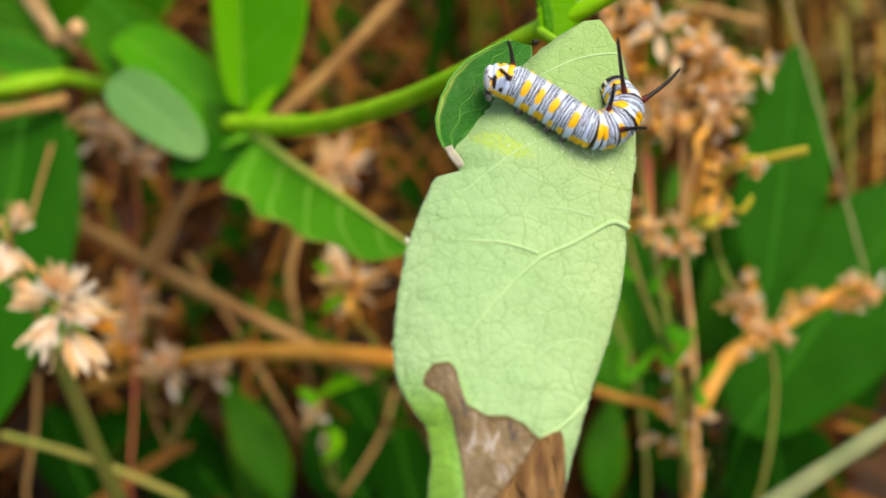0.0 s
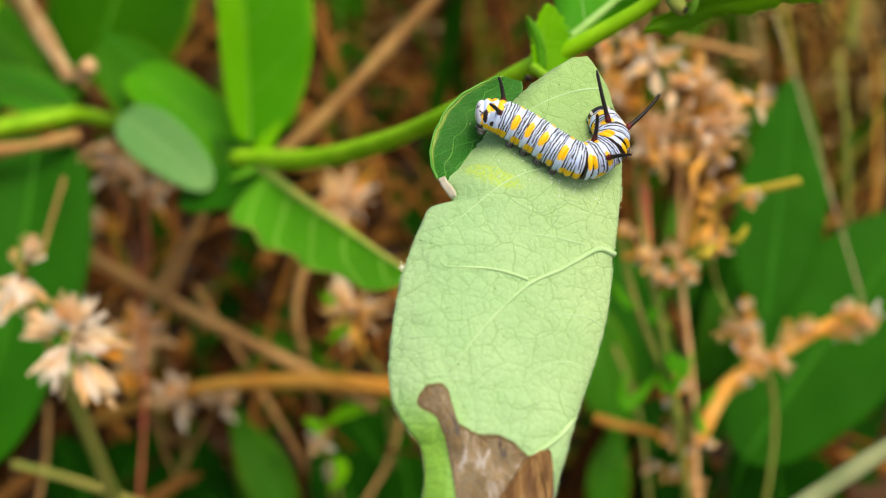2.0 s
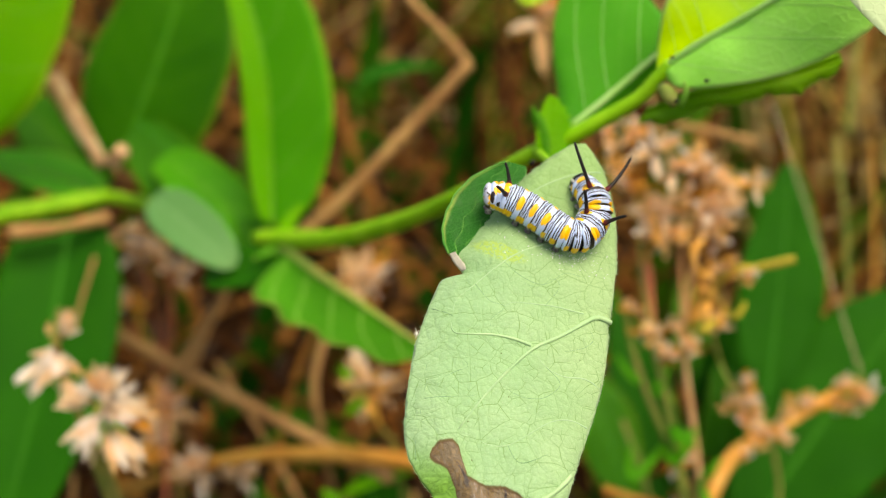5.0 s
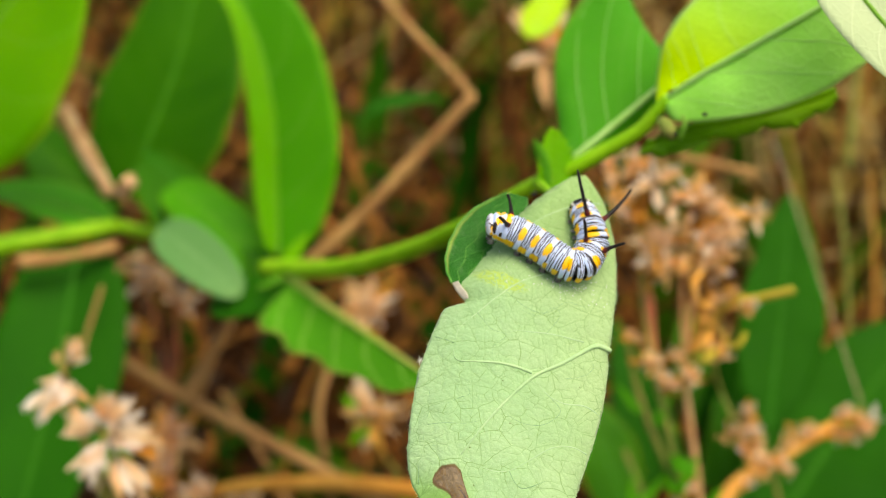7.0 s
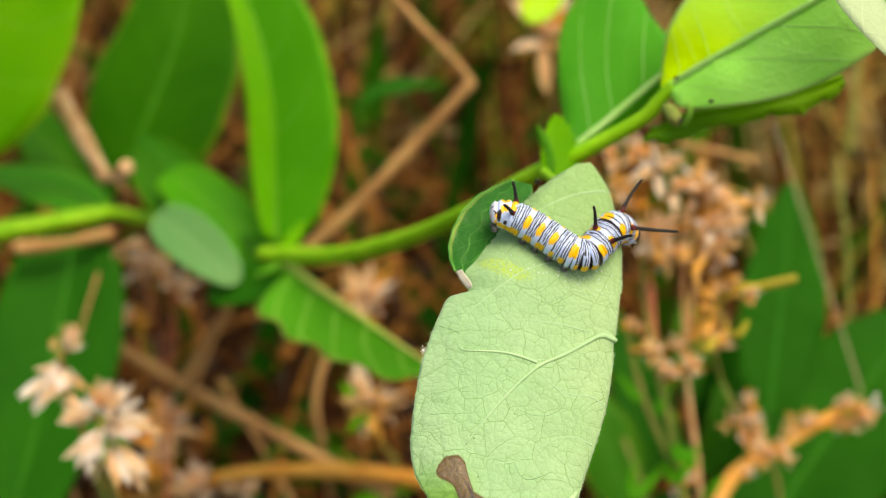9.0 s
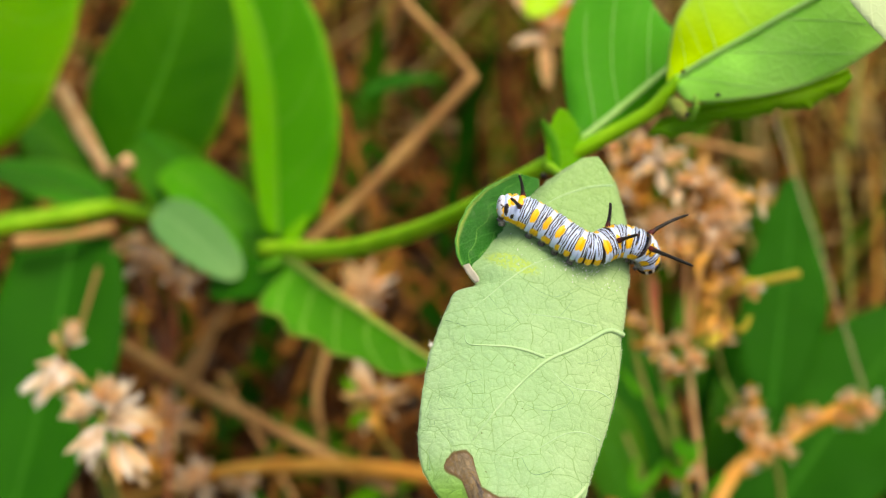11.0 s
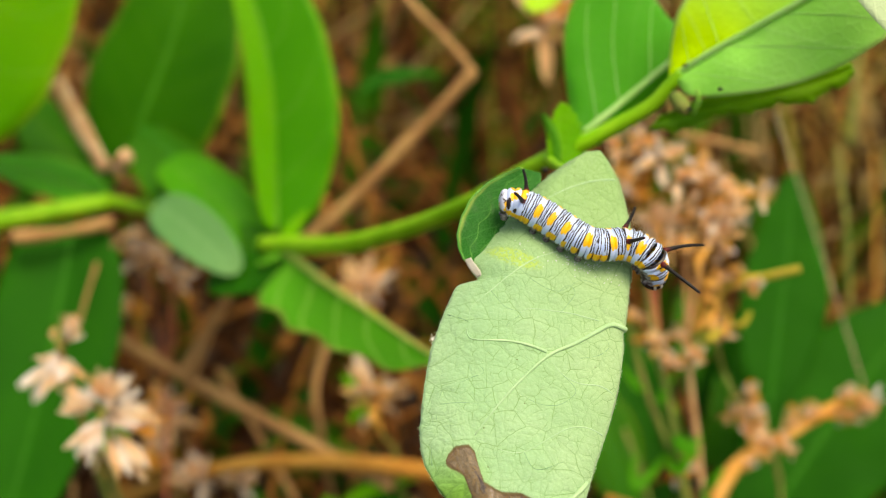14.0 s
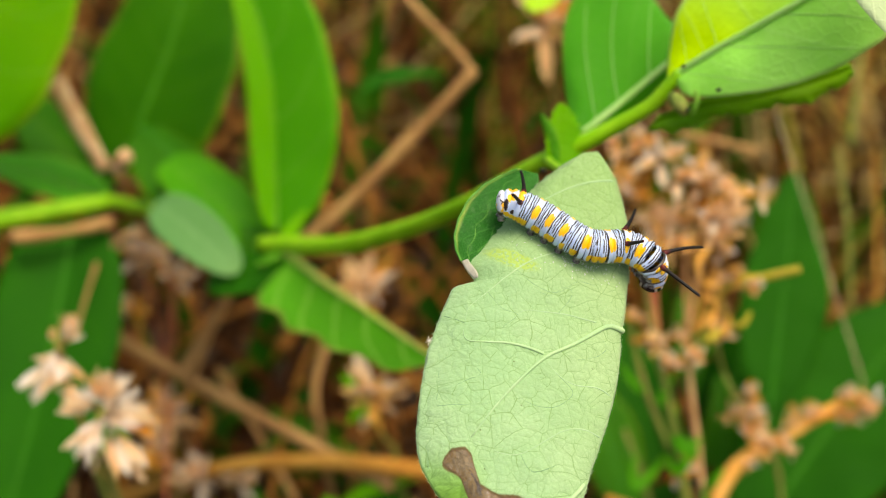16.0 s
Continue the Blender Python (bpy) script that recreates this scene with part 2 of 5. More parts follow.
def skin_material(name, bar, tail=0, after=False):
    """The larva's skin: bluish white with dark cross lines; a bar ring carries yellow spots. uv.x: along, uv.y: 0 on the back, 1 on the belly."""
    n = Nodes(name)
    u, v, _ = n.split(n.uv())
    co = n.coords()
    info = n.add("ObjectInfo").outputs["Random"]
    shift = n.add("VectorMath", operation="ADD")
    n.link(co, shift.inputs[0])
    comb = n.add("CombineXYZ")
    n.link(info, comb.inputs[0])
    n.link(comb.outputs[0], shift.inputs[1])
    wob = n.math("MULTIPLY", n.math("SUBTRACT", n.noise(shift.outputs[0], 700, 2), 0.5), 0.55)
    along = n.math("ADD", u, wob)
    white = n.mix(n.noise(co, 1500, 3), (0.40, 0.52, 0.84), (0.58, 0.71, 0.97))
    black = (0.016, 0.006, 0.005)
    yellow = n.mix(n.noise(shift.outputs[0], 900, 2), (0.80, 0.42, 0.006), (0.86, 0.54, 0.015))

    def band(centre, half, soft=0.06):
        return n.math("SUBTRACT", 1.0, n.smooth(n.math("ABSOLUTE", n.math("SUBTRACT", along, centre)), half - soft, half + soft))

    def arc(low, high, soft=0.025):
        return n.math("MULTIPLY", n.smooth(v, low - soft, low + soft), n.math("SUBTRACT", 1.0, n.smooth(v, high - soft, high + soft)))

    def oval(cx, hx, cy, hy):
        x = n.math("DIVIDE", n.math("SUBTRACT", along, cx), hx)
        y = n.math("DIVIDE", n.math("SUBTRACT", v, cy), hy)
        return n.math("SUBTRACT", 1.0, n.smooth(n.math("ADD", n.math("MULTIPLY", x, x), n.math("MULTIPLY", y, y)), 0.8, 1.1))

    gaps = n.smooth(n.noise(shift.outputs[0], 420, 2), 0.34, 0.46)
    spots, low, marks = 0.0, 0.0, 0.0
    if tail:
        lines = n.math("MULTIPLY", band(1.0, 0.07), gaps) if tail == 3 else 0.0
        marks = (oval(0.30, 0.42, 0.30, 0.14), oval(0.75, 0.48, 0.44, 0.055), 0.0)[tail - 1]
        spots = (oval(0.9, 0.5, 0.14, 0.10), oval(0.3, 0.6, 0.12, 0.09), oval(0.3, 0.7, 0.10, 0.12))[tail - 1]
        low = oval(0.5, 0.75, (0.53, 0.57, 0.58)[tail - 1], 0.075)
    elif bar:
        lines = band(-0.02, 0.16)
        spots = oval(0.62, 0.56, 0.24, 0.155)
    elif after:
        lines = n.math("MAXIMUM", band(0.50, 0.14), n.math("MULTIPLY", band(0.95, 0.07), gaps))
        spots, low = oval(0.0, 0.34, 0.24, 0.14), oval(0.75, 0.6, 0.57, 0.10)
    else:
        lines = n.math("MAXIMUM", n.math("MULTIPLY", band(0.22, 0.125, 0.045), gaps), band(0.74, 0.125, 0.045))
        low = n.math("MULTIPLY", oval(0.5, 0.85, 0.57, 0.10), n.smooth(info, 0.12, 0.16))
    upper = n.math("SUBTRACT", 1.0, n.smooth(v, 0.66, 0.74))
    c = n.mix(low, white, yellow)
    c = n.mix(n.math("MULTIPLY", lines, upper), c, black)
    c = n.mix(spots, c, yellow)
    c = n.mix(marks, c, black)
    if not bar:
        c = n.mix(n.math("MULTIPLY", low, 0.9), c, yellow)
    # mottled belly; the shade under the body is in its dark tone too
    below = n.smooth(v, 0.62, 0.69)
    c = n.mix(below, c, n.mix(n.smooth(n.noise(co, 500, 3), 0.4, 0.6), (0.03, 0.02, 0.02), (0.30, 0.29, 0.32)))
    n.put(n.bsdf.inputs["Base Color"], c)
    n.bsdf.inputs["Roughness"].default_value = 0.42
    n.bsdf.inputs["Subsurface Weight"].default_value = 0.12
    n.bsdf.inputs["Subsurface Radius"].default_value = (0.0008, 0.0006, 0.0004)
    n.bump(n.math("SUBTRACT", n.noise(co, 2500, 2), n.math("MULTIPLY", lines, 1.2)), 0.35, 0.0002)
    return n.mat


def tail_material():
    n = Nodes("larva_tail_skin")
    u, v, _ = n.split(n.uv())
    co = n.coords()
    white = n.mix(n.noise(co, 1500, 3), (0.46, 0.50, 0.66), (0.68, 0.72, 0.84))
    blot = n.smooth(n.noise(co, 800, 2), 0.54, 0.60)
    c = n.mix(n.math("MULTIPLY", blot, n.math("SUBTRACT", 1.0, n.smooth(v, 0.25, 0.35))), white, (0.02, 0.015, 0.015))
    dots = n.math("MULTIPLY", n.smooth(n.noise(co, 620, 1), 0.47, 0.53), n.smooth(v, 0.24, 0.30))
    c = n.mix(dots, c, (0.82, 0.46, 0.01))
    c = n.mix(n.smooth(v, 0.46, 0.54), c, (0.05, 0.02, 0.015))
    n.put(n.bsdf.inputs["Base Color"], c)
    n.bsdf.inputs["Roughness"].default_value = 0.4
    n.bump(n.noise(co, 2500, 2), 0.3, 0.0002)
    return n.mat


def head_material():
    n = Nodes("larva_head_shell")
    u, v, _ = n.split(n.uv())
    arcs = n.math("PINGPONG", n.math("MULTIPLY", u, 3.0), 0.5)
    c = n.mix(n.smooth(arcs, 0.40, 0.44), (0.015, 0.013, 0.013), (0.72, 0.70, 0.62))
    n.put(n.bsdf.inputs["Base Color"], n.mix(n.math("MULTIPLY", n.noise(n.coords(), 2500, 2), 0.3), c, (0.05, 0.04, 0.04)))
    n.bsdf.inputs["Roughness"].default_value = 0.22
    n.bump(n.noise(n.coords(), 3000, 2), 0.2, 0.0002)
    return n.mat


def horn_material():
    n = Nodes("black_horn")
    u, v, _ = n.split(n.uv())
    n.put(n.bsdf.inputs["Base Color"], n.mix(n.smooth(n.math("ADD", u, n.math("MULTIPLY", n.noise(n.coords(), 900, 2), 0.15)), 0.08, 0.28), (0.11, 0.010, 0.010), (0.008, 0.006, 0.007)))
    n.bsdf.inputs["Specular IOR Level"].default_value = 0.25
    n.bsdf.inputs["Roughness"].default_value = 0.45
    n.bump(n.noise(n.coords(), 3500, 2), 0.4, 0.0002)
    return n.mat


M_UNDER = underside_material()
M_FOLD = plain_material("dry_leaf_fold", (0.11, 0.05, 0.02), (0.42, 0.25, 0.10), 0.4, 420, 0.0008, (0.4, 0.2, 0.06), 0.2, (1.6, 0.25, 0.25))
M_WEED = leaf_material("matt_weed_leaf", (0.006, 0.096, 0.001), (0.015, 0.16, 0.002), (0.032, 0.19, 0.006), (0.019, 0.32, 0.0), 0.35, 0.65, 7.0, vein_mix=0.2)
M_FLAP = leaf_material("dark_leaf_face", (0.006, 0.10, 0.010), (0.022, 0.18, 0.018), (0.09, 0.34, 0.07), (0.03, 0.3, 0.01), 0.2, 0.36, 5.0, rim=(0.34, 0.48, 0.10), vein_mix=0.3, net_scale=1700, net_mix=0.36, gloss=0.20, relief=0.0009)
# M_GREEN, M_DEEP and M_BRIGHT: yellow rims paint lit edges into the colour
M_GREEN = leaf_material("green_leaf", (0.050, 0.32, 0.006), (0.10, 0.47, 0.012), (0.18, 0.55, 0.05), (0.12, 0.70, 0.0), 0.5, 0.45, 5.0, rim=(0.25, 0.48, 0.02), vein_mix=0.4)
M_SHOOT = leaf_material("shoot_leaf", (0.045, 0.33, 0.012), (0.09, 0.47, 0.025), (0.22, 0.58, 0.08), (0.12, 0.70, 0.0), 0.5, 0.42, 4.0, rim=(0.28, 0.5, 0.05), vein_mix=0.15, gloss=0.2)
M_DEEP = leaf_material("deep_green_leaf", (0.018, 0.15, 0.002), (0.042, 0.235, 0.004), (0.11, 0.36, 0.02), (0.06, 0.46, 0.0), 0.4, 0.5, 7.0, rim=(0.22, 0.40, 0.02), vein_mix=0.3)
# weed green taken near black; shade in the undergrowth is in this colour
M_DUSK = leaf_material("shade_darkened_weed_leaf", (0.002, 0.036, 0.001), (0.005, 0.065, 0.001), (0.012, 0.09, 0.004), (0.005, 0.13, 0.0), 0.3, 0.75, 7.0, vein_mix=0.2, gloss=0.04)
# the yellow base paints backlight into the leaf's colour
M_BACKLIT = leaf_material("leaf_with_painted_backlight", (0.26, 0.80, 0.07), (0.38, 0.88, 0.16), (0.55, 0.92, 0.30), (0.62, 1.0, 0.10), 0.16, 0.5, 4.0, rim=(0.45, 0.75, 0.2), vein_mix=0.15, patch=(0.62, 0.97, 0.004))
M_LIME = leaf_material("yellow_green_leaf", (0.62, 0.92, 0.02), (0.34, 0.80, 0.08), (0.56, 0.90, 0.20), (0.75, 1.0, 0.0), 0.38, 0.5, 4.0, rim=(0.55, 0.75, 0.16), vein_mix=0.3)
M_BRIGHT = leaf_material("bright_green_leaf", (0.10, 0.41, 0.005), (0.20, 0.56, 0.01), (0.26, 0.66, 0.05), (0.25, 0.8, 0.0), 0.5, 0.45, 5.0, rim=(0.35, 0.6, 0.03), vein_mix=0.35)
M_PALE = leaf_material("pale_leaf_back", (0.42, 0.58, 0.32), (0.58, 0.72, 0.46), (0.66, 0.78, 0.5), (0.5, 0.7, 0.2), 0.25, 0.5, 6.0, vein_mix=0.3)
M_GREY = leaf_material("grey_green_leaf_back", (0.10, 0.29, 0.08), (0.15, 0.37, 0.12), (0.20, 0.43, 0.16), (0.06, 0.4, 0.02), 0.3, 0.55, 6.0, vein_mix=0.2)
M_EATEN = leaf_material("chewed_green_leaf", (0.05, 0.28, 0.008), (0.09, 0.42, 0.018), (0.34, 0.68, 0.10), (0.14, 0.68, 0.0), 0.4, 0.45, 6.0, rim=(0.36, 0.40, 0.08), vein_mix=0.8)
M_RAGGED = leaf_material("ragged_leaf", (0.09, 0.30, 0.006), (0.20, 0.46, 0.015), (0.30, 0.55, 0.05), (0.22, 0.6, 0.0), 0.5, 0.4, 6.0, rim=(0.42, 0.36, 0.16))
M_BUD = plain_material("brown_green_bud", (0.14, 0.22, 0.03), (0.40, 0.42, 0.12), 0.6, 250)
M_STEM = plain_material("green_stem", (0.20, 0.52, 0.01), (0.32, 0.66, 0.025), 0.5, 90)
M_RIB = plain_material("pale_green_rib", (0.20, 0.48, 0.06), (0.28, 0.56, 0.10), 0.55, 90, glow=(0.45, 0.75, 0.15), amount=0.45)
M_DARKRIB = plain_material("dark_green_rib", (0.03, 0.26, 0.01), (0.05, 0.32, 0.02), 0.5, 90)
M_VEIN = plain_material("pale_vein", (0.36, 0.59, 0.295), (0.45, 0.67, 0.36), 0.7, 200)
M_PALERIB = plain_material("pale_leaf_rib", (0.44, 0.80, 0.24), (0.54, 0.86, 0.34), 0.55, 90, glow=(0.55, 0.85, 0.25), amount=0.4)
M_RIMVEIN = plain_material("rim_vein", (0.05, 0.24, 0.03), (0.13, 0.36, 0.07), 0.6, 300)
M_VEINLET = plain_material("groove_dark_veinlet", (0.20, 0.40, 0.17), (0.27, 0.47, 0.22), 0.8, 200)
M_REDRIB = plain_material("tan_rib", (0.44, 0.60, 0.10), (0.54, 0.46, 0.14), 0.6, 60)
M_STRAW = plain_material("dry_straw", (0.30, 0.155, 0.055), (0.50, 0.30, 0.115), 0.7, 40)
M_PALESTRAW = plain_material("pale_straw", (0.50, 0.38, 0.22), (0.68, 0.55, 0.36), 0.6, 40)
M_PEACH = plain_material("peach_stalk", (0.62, 0.33, 0.13), (0.80, 0.52, 0.27), 0.7, 60)
M_SPIKE = plain_material("orange_spike", (0.72, 0.32, 0.05), (0.86, 0.50, 0.14), 0.7, 60)
M_ORANGE = plain_material("orange_dry_stalk", (0.46, 0.20, 0.03), (0.62, 0.34, 0.07), 0.7, 60)
M_REED = plain_material("grey_green_stalk", (0.20, 0.26, 0.12), (0.30, 0.34, 0.18), 0.6, 60)
M_OLIVE = plain_material("olive_stalk", (0.16, 0.24, 0.04), (0.34, 0.30, 0.08), 0.6, 60)
M_GOLD = plain_material("yellow_green_bud", (0.42, 0.40, 0.03), (0.60, 0.42, 0.08), 0.6, 60)
M_RED = plain_material("reddish_stalk", (0.40, 0.10, 0.06), (0.48, 0.18, 0.08), 0.6, 60)
M_HUSK = plain_material("dry_brown_husk", (0.40, 0.20, 0.07), (0.80, 0.58, 0.36), 0.7, 160)
M_CORE = plain_material("dark_flower_core", (0.06, 0.03, 0.012), (0.16, 0.08, 0.03), 0.8, 200)
M_FRASS = plain_material("black_frass", (0.012, 0.012, 0.010), (0.03, 0.028, 0.022), 0.6, 900)
M_SILK = plain_material("white_silk", (0.75, 0.78, 0.72), (0.85, 0.87, 0.82), 0.5, 900)
M_SCRAP = plain_material("grey_papery_edge", (0.42, 0.40, 0.34), (0.58, 0.56, 0.48), 0.7, 300)
M_CREAM = island_material("cream_bracts", [(0.0, (0.94, 0.54, 0.22)), (0.4, (0.97, 0.72, 0.42)), (0.75, (0.98, 0.86, 0.68)), (1.0, (0.98, 0.96, 0.92))], 0.6, True, 0.5, True)
M_WHITE = island_material("white_bracts", [(0.0, (0.90, 0.55, 0.25)), (0.3, (0.96, 0.78, 0.54)), (0.6, (0.97, 0.90, 0.80)), (1.0, (0.98, 0.96, 0.94))], 0.6, True, 0.5, True)
M_RUST = island_material("orange_bracts", [(0.0, (0.86, 0.38, 0.05)), (0.4, (0.95, 0.56, 0.12)), (0.7, (0.96, 0.72, 0.36)), (1.0, (0.97, 0.90, 0.80))], 0.6, True, 0.5, True)
DRY = [(0.0, (0.012, 0.005, 0.001)), (0.38, (0.07, 0.023, 0.004)), (0.62, (0.18, 0.064, 0.012)), (0.82, (0.33, 0.15, 0.04)), (0.93, (0.48, 0.21, 0.04)), (1.0, (0.10, 0.20, 0.008))]
M_TANGLE = island_material("dry_tangle", DRY)
M_DRYSTEM = island_material("dry_stem", DRY, single=True)
M_HAY = island_material("pale_hay", [(0.0, (0.34, 0.34, 0.04)), (0.3, (0.56, 0.37, 0.14)), (0.6, (0.70, 0.52, 0.27)), (0.85, (0.64, 0.34, 0.09)), (1.0, (0.46, 0.47, 0.07))])
M_GRASS = island_material("green_undergrowth", [(0.0, (0.008, 0.07, 0.003)), (0.5, (0.018, 0.14, 0.005)), (1.0, (0.08, 0.24, 0.01))], 0.5, True, 0.3)
M_AFTER = skin_material("larva_spotted_skin", False, after=True)
M_TAILSPOT, M_TAILDOT, M_TAILHORN = (skin_material("larva_tail_ring_skin", False, k) for k in (1, 2, 3))
M_SKIN, M_BAR, M_TAIL, M_HEAD, M_HORN = skin_material("larva_skin", False), skin_material("larva_barred_skin", True), tail_material(), head_material(), horn_material()
M_FOOT = plain_material("larva_foot", (0.02, 0.016, 0.016), (0.40, 0.38, 0.38), 0.4, 700)

# ---- building: the plan is laid out in centimetres before the first camera (right, ahead, up) ----
ORIGIN = {}


def thing(name, origin, label, category, group=""):
    ob = tagged(new(name), label, category, group)
    ob.matrix_world = BASE @ Matrix.Translation(Vector(origin) * 0.01)
    ob.empty_display_size = 0.01
    ORIGIN[ob.name] = Vector(origin)
    return ob


def part(name, bm, material, parent, label="", smooth=True):
    """Links a bmesh, built in plan centimetres, as one mesh under a thing or a part."""
    o = ORIGIN[parent.name]
    for v in bm.verts:
        v.co = (v.co - o) * 0.01
    for f in bm.faces:
        f.smooth = smooth
    me = bpy.data.meshes.new(name)
    bm.to_mesh(me)
    bm.free()
    if me.uv_layers:
        me.uv_layers[0].name = "UVMap"
    me.materials.append(material)
    ob = tagged(new(name, me), label)
    ob.parent = parent
    ORIGIN[ob.name] = o
    return ob


def bezier(points, s):
    """A smooth line through two, three or four points."""
    p = [Vector(q) for q in points]
    if len(p) == 2:
        return p[0].lerp(p[1], s)
    if len(p) == 3:
        c = p[1] * 2 - (p[0] + p[2]) * 0.5
        return p[0] * (1 - s) ** 2 + c * 2 * s * (1 - s) + p[2] * s * s
    k = min(int(s * (len(p) - 1)), len(p) - 2)
    f = s * (len(p) - 1) - k
    a, b, c, d = p[max(k - 1, 0)], p[k], p[k + 1], p[min(k + 2, len(p) - 1)]
    return 0.5 * (2 * b + (c - a) * f + (2 * a - 5 * b + 4 * c - d) * f * f + (3 * b - a - 3 * c + d) * f ** 3)


def tube(points, r0, r1, bm=None, steps=14, around=8, wobble=0.0, bulge=None):
    """A tapered tube along a line, closed at both ends; uv.x runs along it."""
    bm = bm or bmesh.new()
    uv = bm.loops.layers.uv.verify()
    line = [bezier(points, i / steps) for i in range(steps + 1)]
    up = Vector((0.13, 0.3, 0.94))
    rings = []
    for i, p in enumerate(line):
        t = (line[min(i + 1, steps)] - line[max(i - 1, 0)]).normalized()
        x = t.cross(up).normalized()
        y = x.cross(t)
        r = r0 + (r1 - r0) * i / steps
        if wobble:
            r *= 1 + wobble * (noise.noise(p * 0.9))
        if bulge:
            r *= bulge(i / steps)
        rings.append([bm.verts.new(p + (x * math.cos(a) + y * math.sin(a)) * r) for a in (k * math.tau / around for k in range(around))])
    faces = []
    for i in range(steps):
        for k in range(around):
            f = bm.faces.new((rings[i][k], rings[i][(k + 1) % around], rings[i + 1][(k + 1) % around], rings[i + 1][k]))
            for loop, (a, b) in zip(f.loops, ((i, k), (i, k + 1), (i + 1, k + 1), (i + 1, k))):
                loop[uv].uv = (a / steps, b / around)
    bm.faces.new(rings[0][::-1])
    bm.faces.new(rings[-1])
    return bm


def sheet(place, nu, nv, thick=0.012, keep=None, marks=()):
    """A thin two-sided sheet from place(u, v) -> (point, uv); marks: named values at each vertex."""
    bm = bmesh.new()
    uv = bm.loops.layers.uv.verify()
    layers = {name: bm.verts.layers.float.new(name) for name, _ in marks}
    grid, pts, uvs = [], [], []
    for i in range(nu + 1):
        row = [place(i / nu, j / nv) for j in range(nv + 1)]
        pts.append([Vector(r[0]) for r in row])
        uvs.append([r[1] for r in row])
    tops, bots = [], []
    for i in range(nu + 1):
        tr, br = [], []
        for j in range(nv + 1):
            a = pts[min(i + 1, nu)][j] - pts[max(i - 1, 0)][j]
            b = pts[i][min(j + 1, nv)] - pts[i][max(j - 1, 0)]
            nrm = a.cross(b)
            nrm = nrm.normalized() if nrm.length > 1e-9 else Vector((0, -1, 0))
            for store, sgn in ((tr, 0.5), (br, -0.5)):
                vert = bm.verts.new(pts[i][j] + nrm * thick * sgn)
                for name, fn in marks:
                    vert[layers[name]] = fn(i / nu, j / nv)
                store.append(vert)
        tops.append(tr)
        bots.append(br)

    def face(vs, ks):
        try:
            f = bm.faces.new(vs)
        except ValueError:
            return
        for loop, (a, b) in zip(f.loops, ks):
            loop[uv].uv = uvs[a][b]

    for i in range(nu):
        for j in range(nv):
            if keep and not keep((i + 0.5) / nu, (j + 0.5) / nv):
                continue
            ks = ((i, j), (i + 1, j), (i + 1, j + 1), (i, j + 1))
            face([tops[a][b] for a, b in ks], ks)
            face([bots[a][b] for a, b in ks[::-1]], ks[::-1])
    for i in range(nu):
        for j in (0, nv):
            ks = ((i, j), (i + 1, j))
            face([tops[i][j], tops[i + 1][j], bots[i + 1][j], bots[i][j]], ((i, j), (i + 1, j), (i + 1, j), (i, j)))
    for j in range(nv):
        for i in (0, nu):
            face([tops[i][j], tops[i][j + 1], bots[i][j + 1], bots[i][j]], ((i, j), (i, j + 1), (i, j + 1), (i, j)))
    bm.normal_update()
    bmesh.ops.recalc_face_normals(bm, faces=bm.faces)
    return bm


def leaf(parent, mid, left, right, facing, material, rib=None, label="", p=0.8, q=0.75, cup=0.15, wave=0.08, seed=0, twist=0.0, bite=None, rib_r=0.1, ns=30, nw=12, stalk=None):
    """A leaf blade round a midrib; left and right: greatest half widths; facing: where its face looks; cup: rise of the edges."""
    f0 = Vector(facing).normalized()
    length = sum((bezier(mid, (k + 1) / 20) - bezier(mid, k / 20)).length for k in range(20))

    def frame_at(s):
        pt = bezier(mid, s)
        t = (bezier(mid, min(s + 0.02, 1)) - bezier(mid, max(s - 0.02, 0))).normalized()
        f = (Matrix.Rotation(radians(twist) * s, 3, t) @ f0)
        x = t.cross(f).normalized()
        return pt, x, x.cross(t)

    def place(u, v):
        s = u
        pt, x, nrm = frame_at(s)
        w = (math.sin(math.pi * min(max(s, 0.0), 1.0) ** p)) ** q if 0 < s < 1 else 0.0
        side = 2 * v - 1
        half = (left if side < 0 else right) * max(w, 0.012)
        if bite:
            half *= bite(s, side)
        half *= 1 + 0.03 * noise.noise(Vector((s * 9, seed + (3 if side > 0 else 0), 0)))
        d = side * half
        h = cup * abs(d) - 0.25 * cup * d * d / max(left, right) + wave * w * side * side * noise.noise(Vector((s * 4.5, side * 1.3, seed * 7.1)))
        h += 0.05 * wave * math.sin(abs(side) * 3 + s * 40)
        return pt + x * d + nrm * h, (s, v)

    ob = part("leaf", sheet(place, ns, nw), material, parent, label)
    if rib:
        line = [frame_at(k / 7)[0] + frame_at(k / 7)[2] * rib_r * 0.4 for k in range(8)]
        part("midrib", tube(line, rib_r, rib_r * 0.25, steps=20, around=6), rib, ob)
    if stalk:
        part("leaf_stalk", tube([stalk, bezier(mid, 0.0)], rib_r * 1.1, rib_r, steps=6, around=6), rib or M_STEM, ob)
    return ob


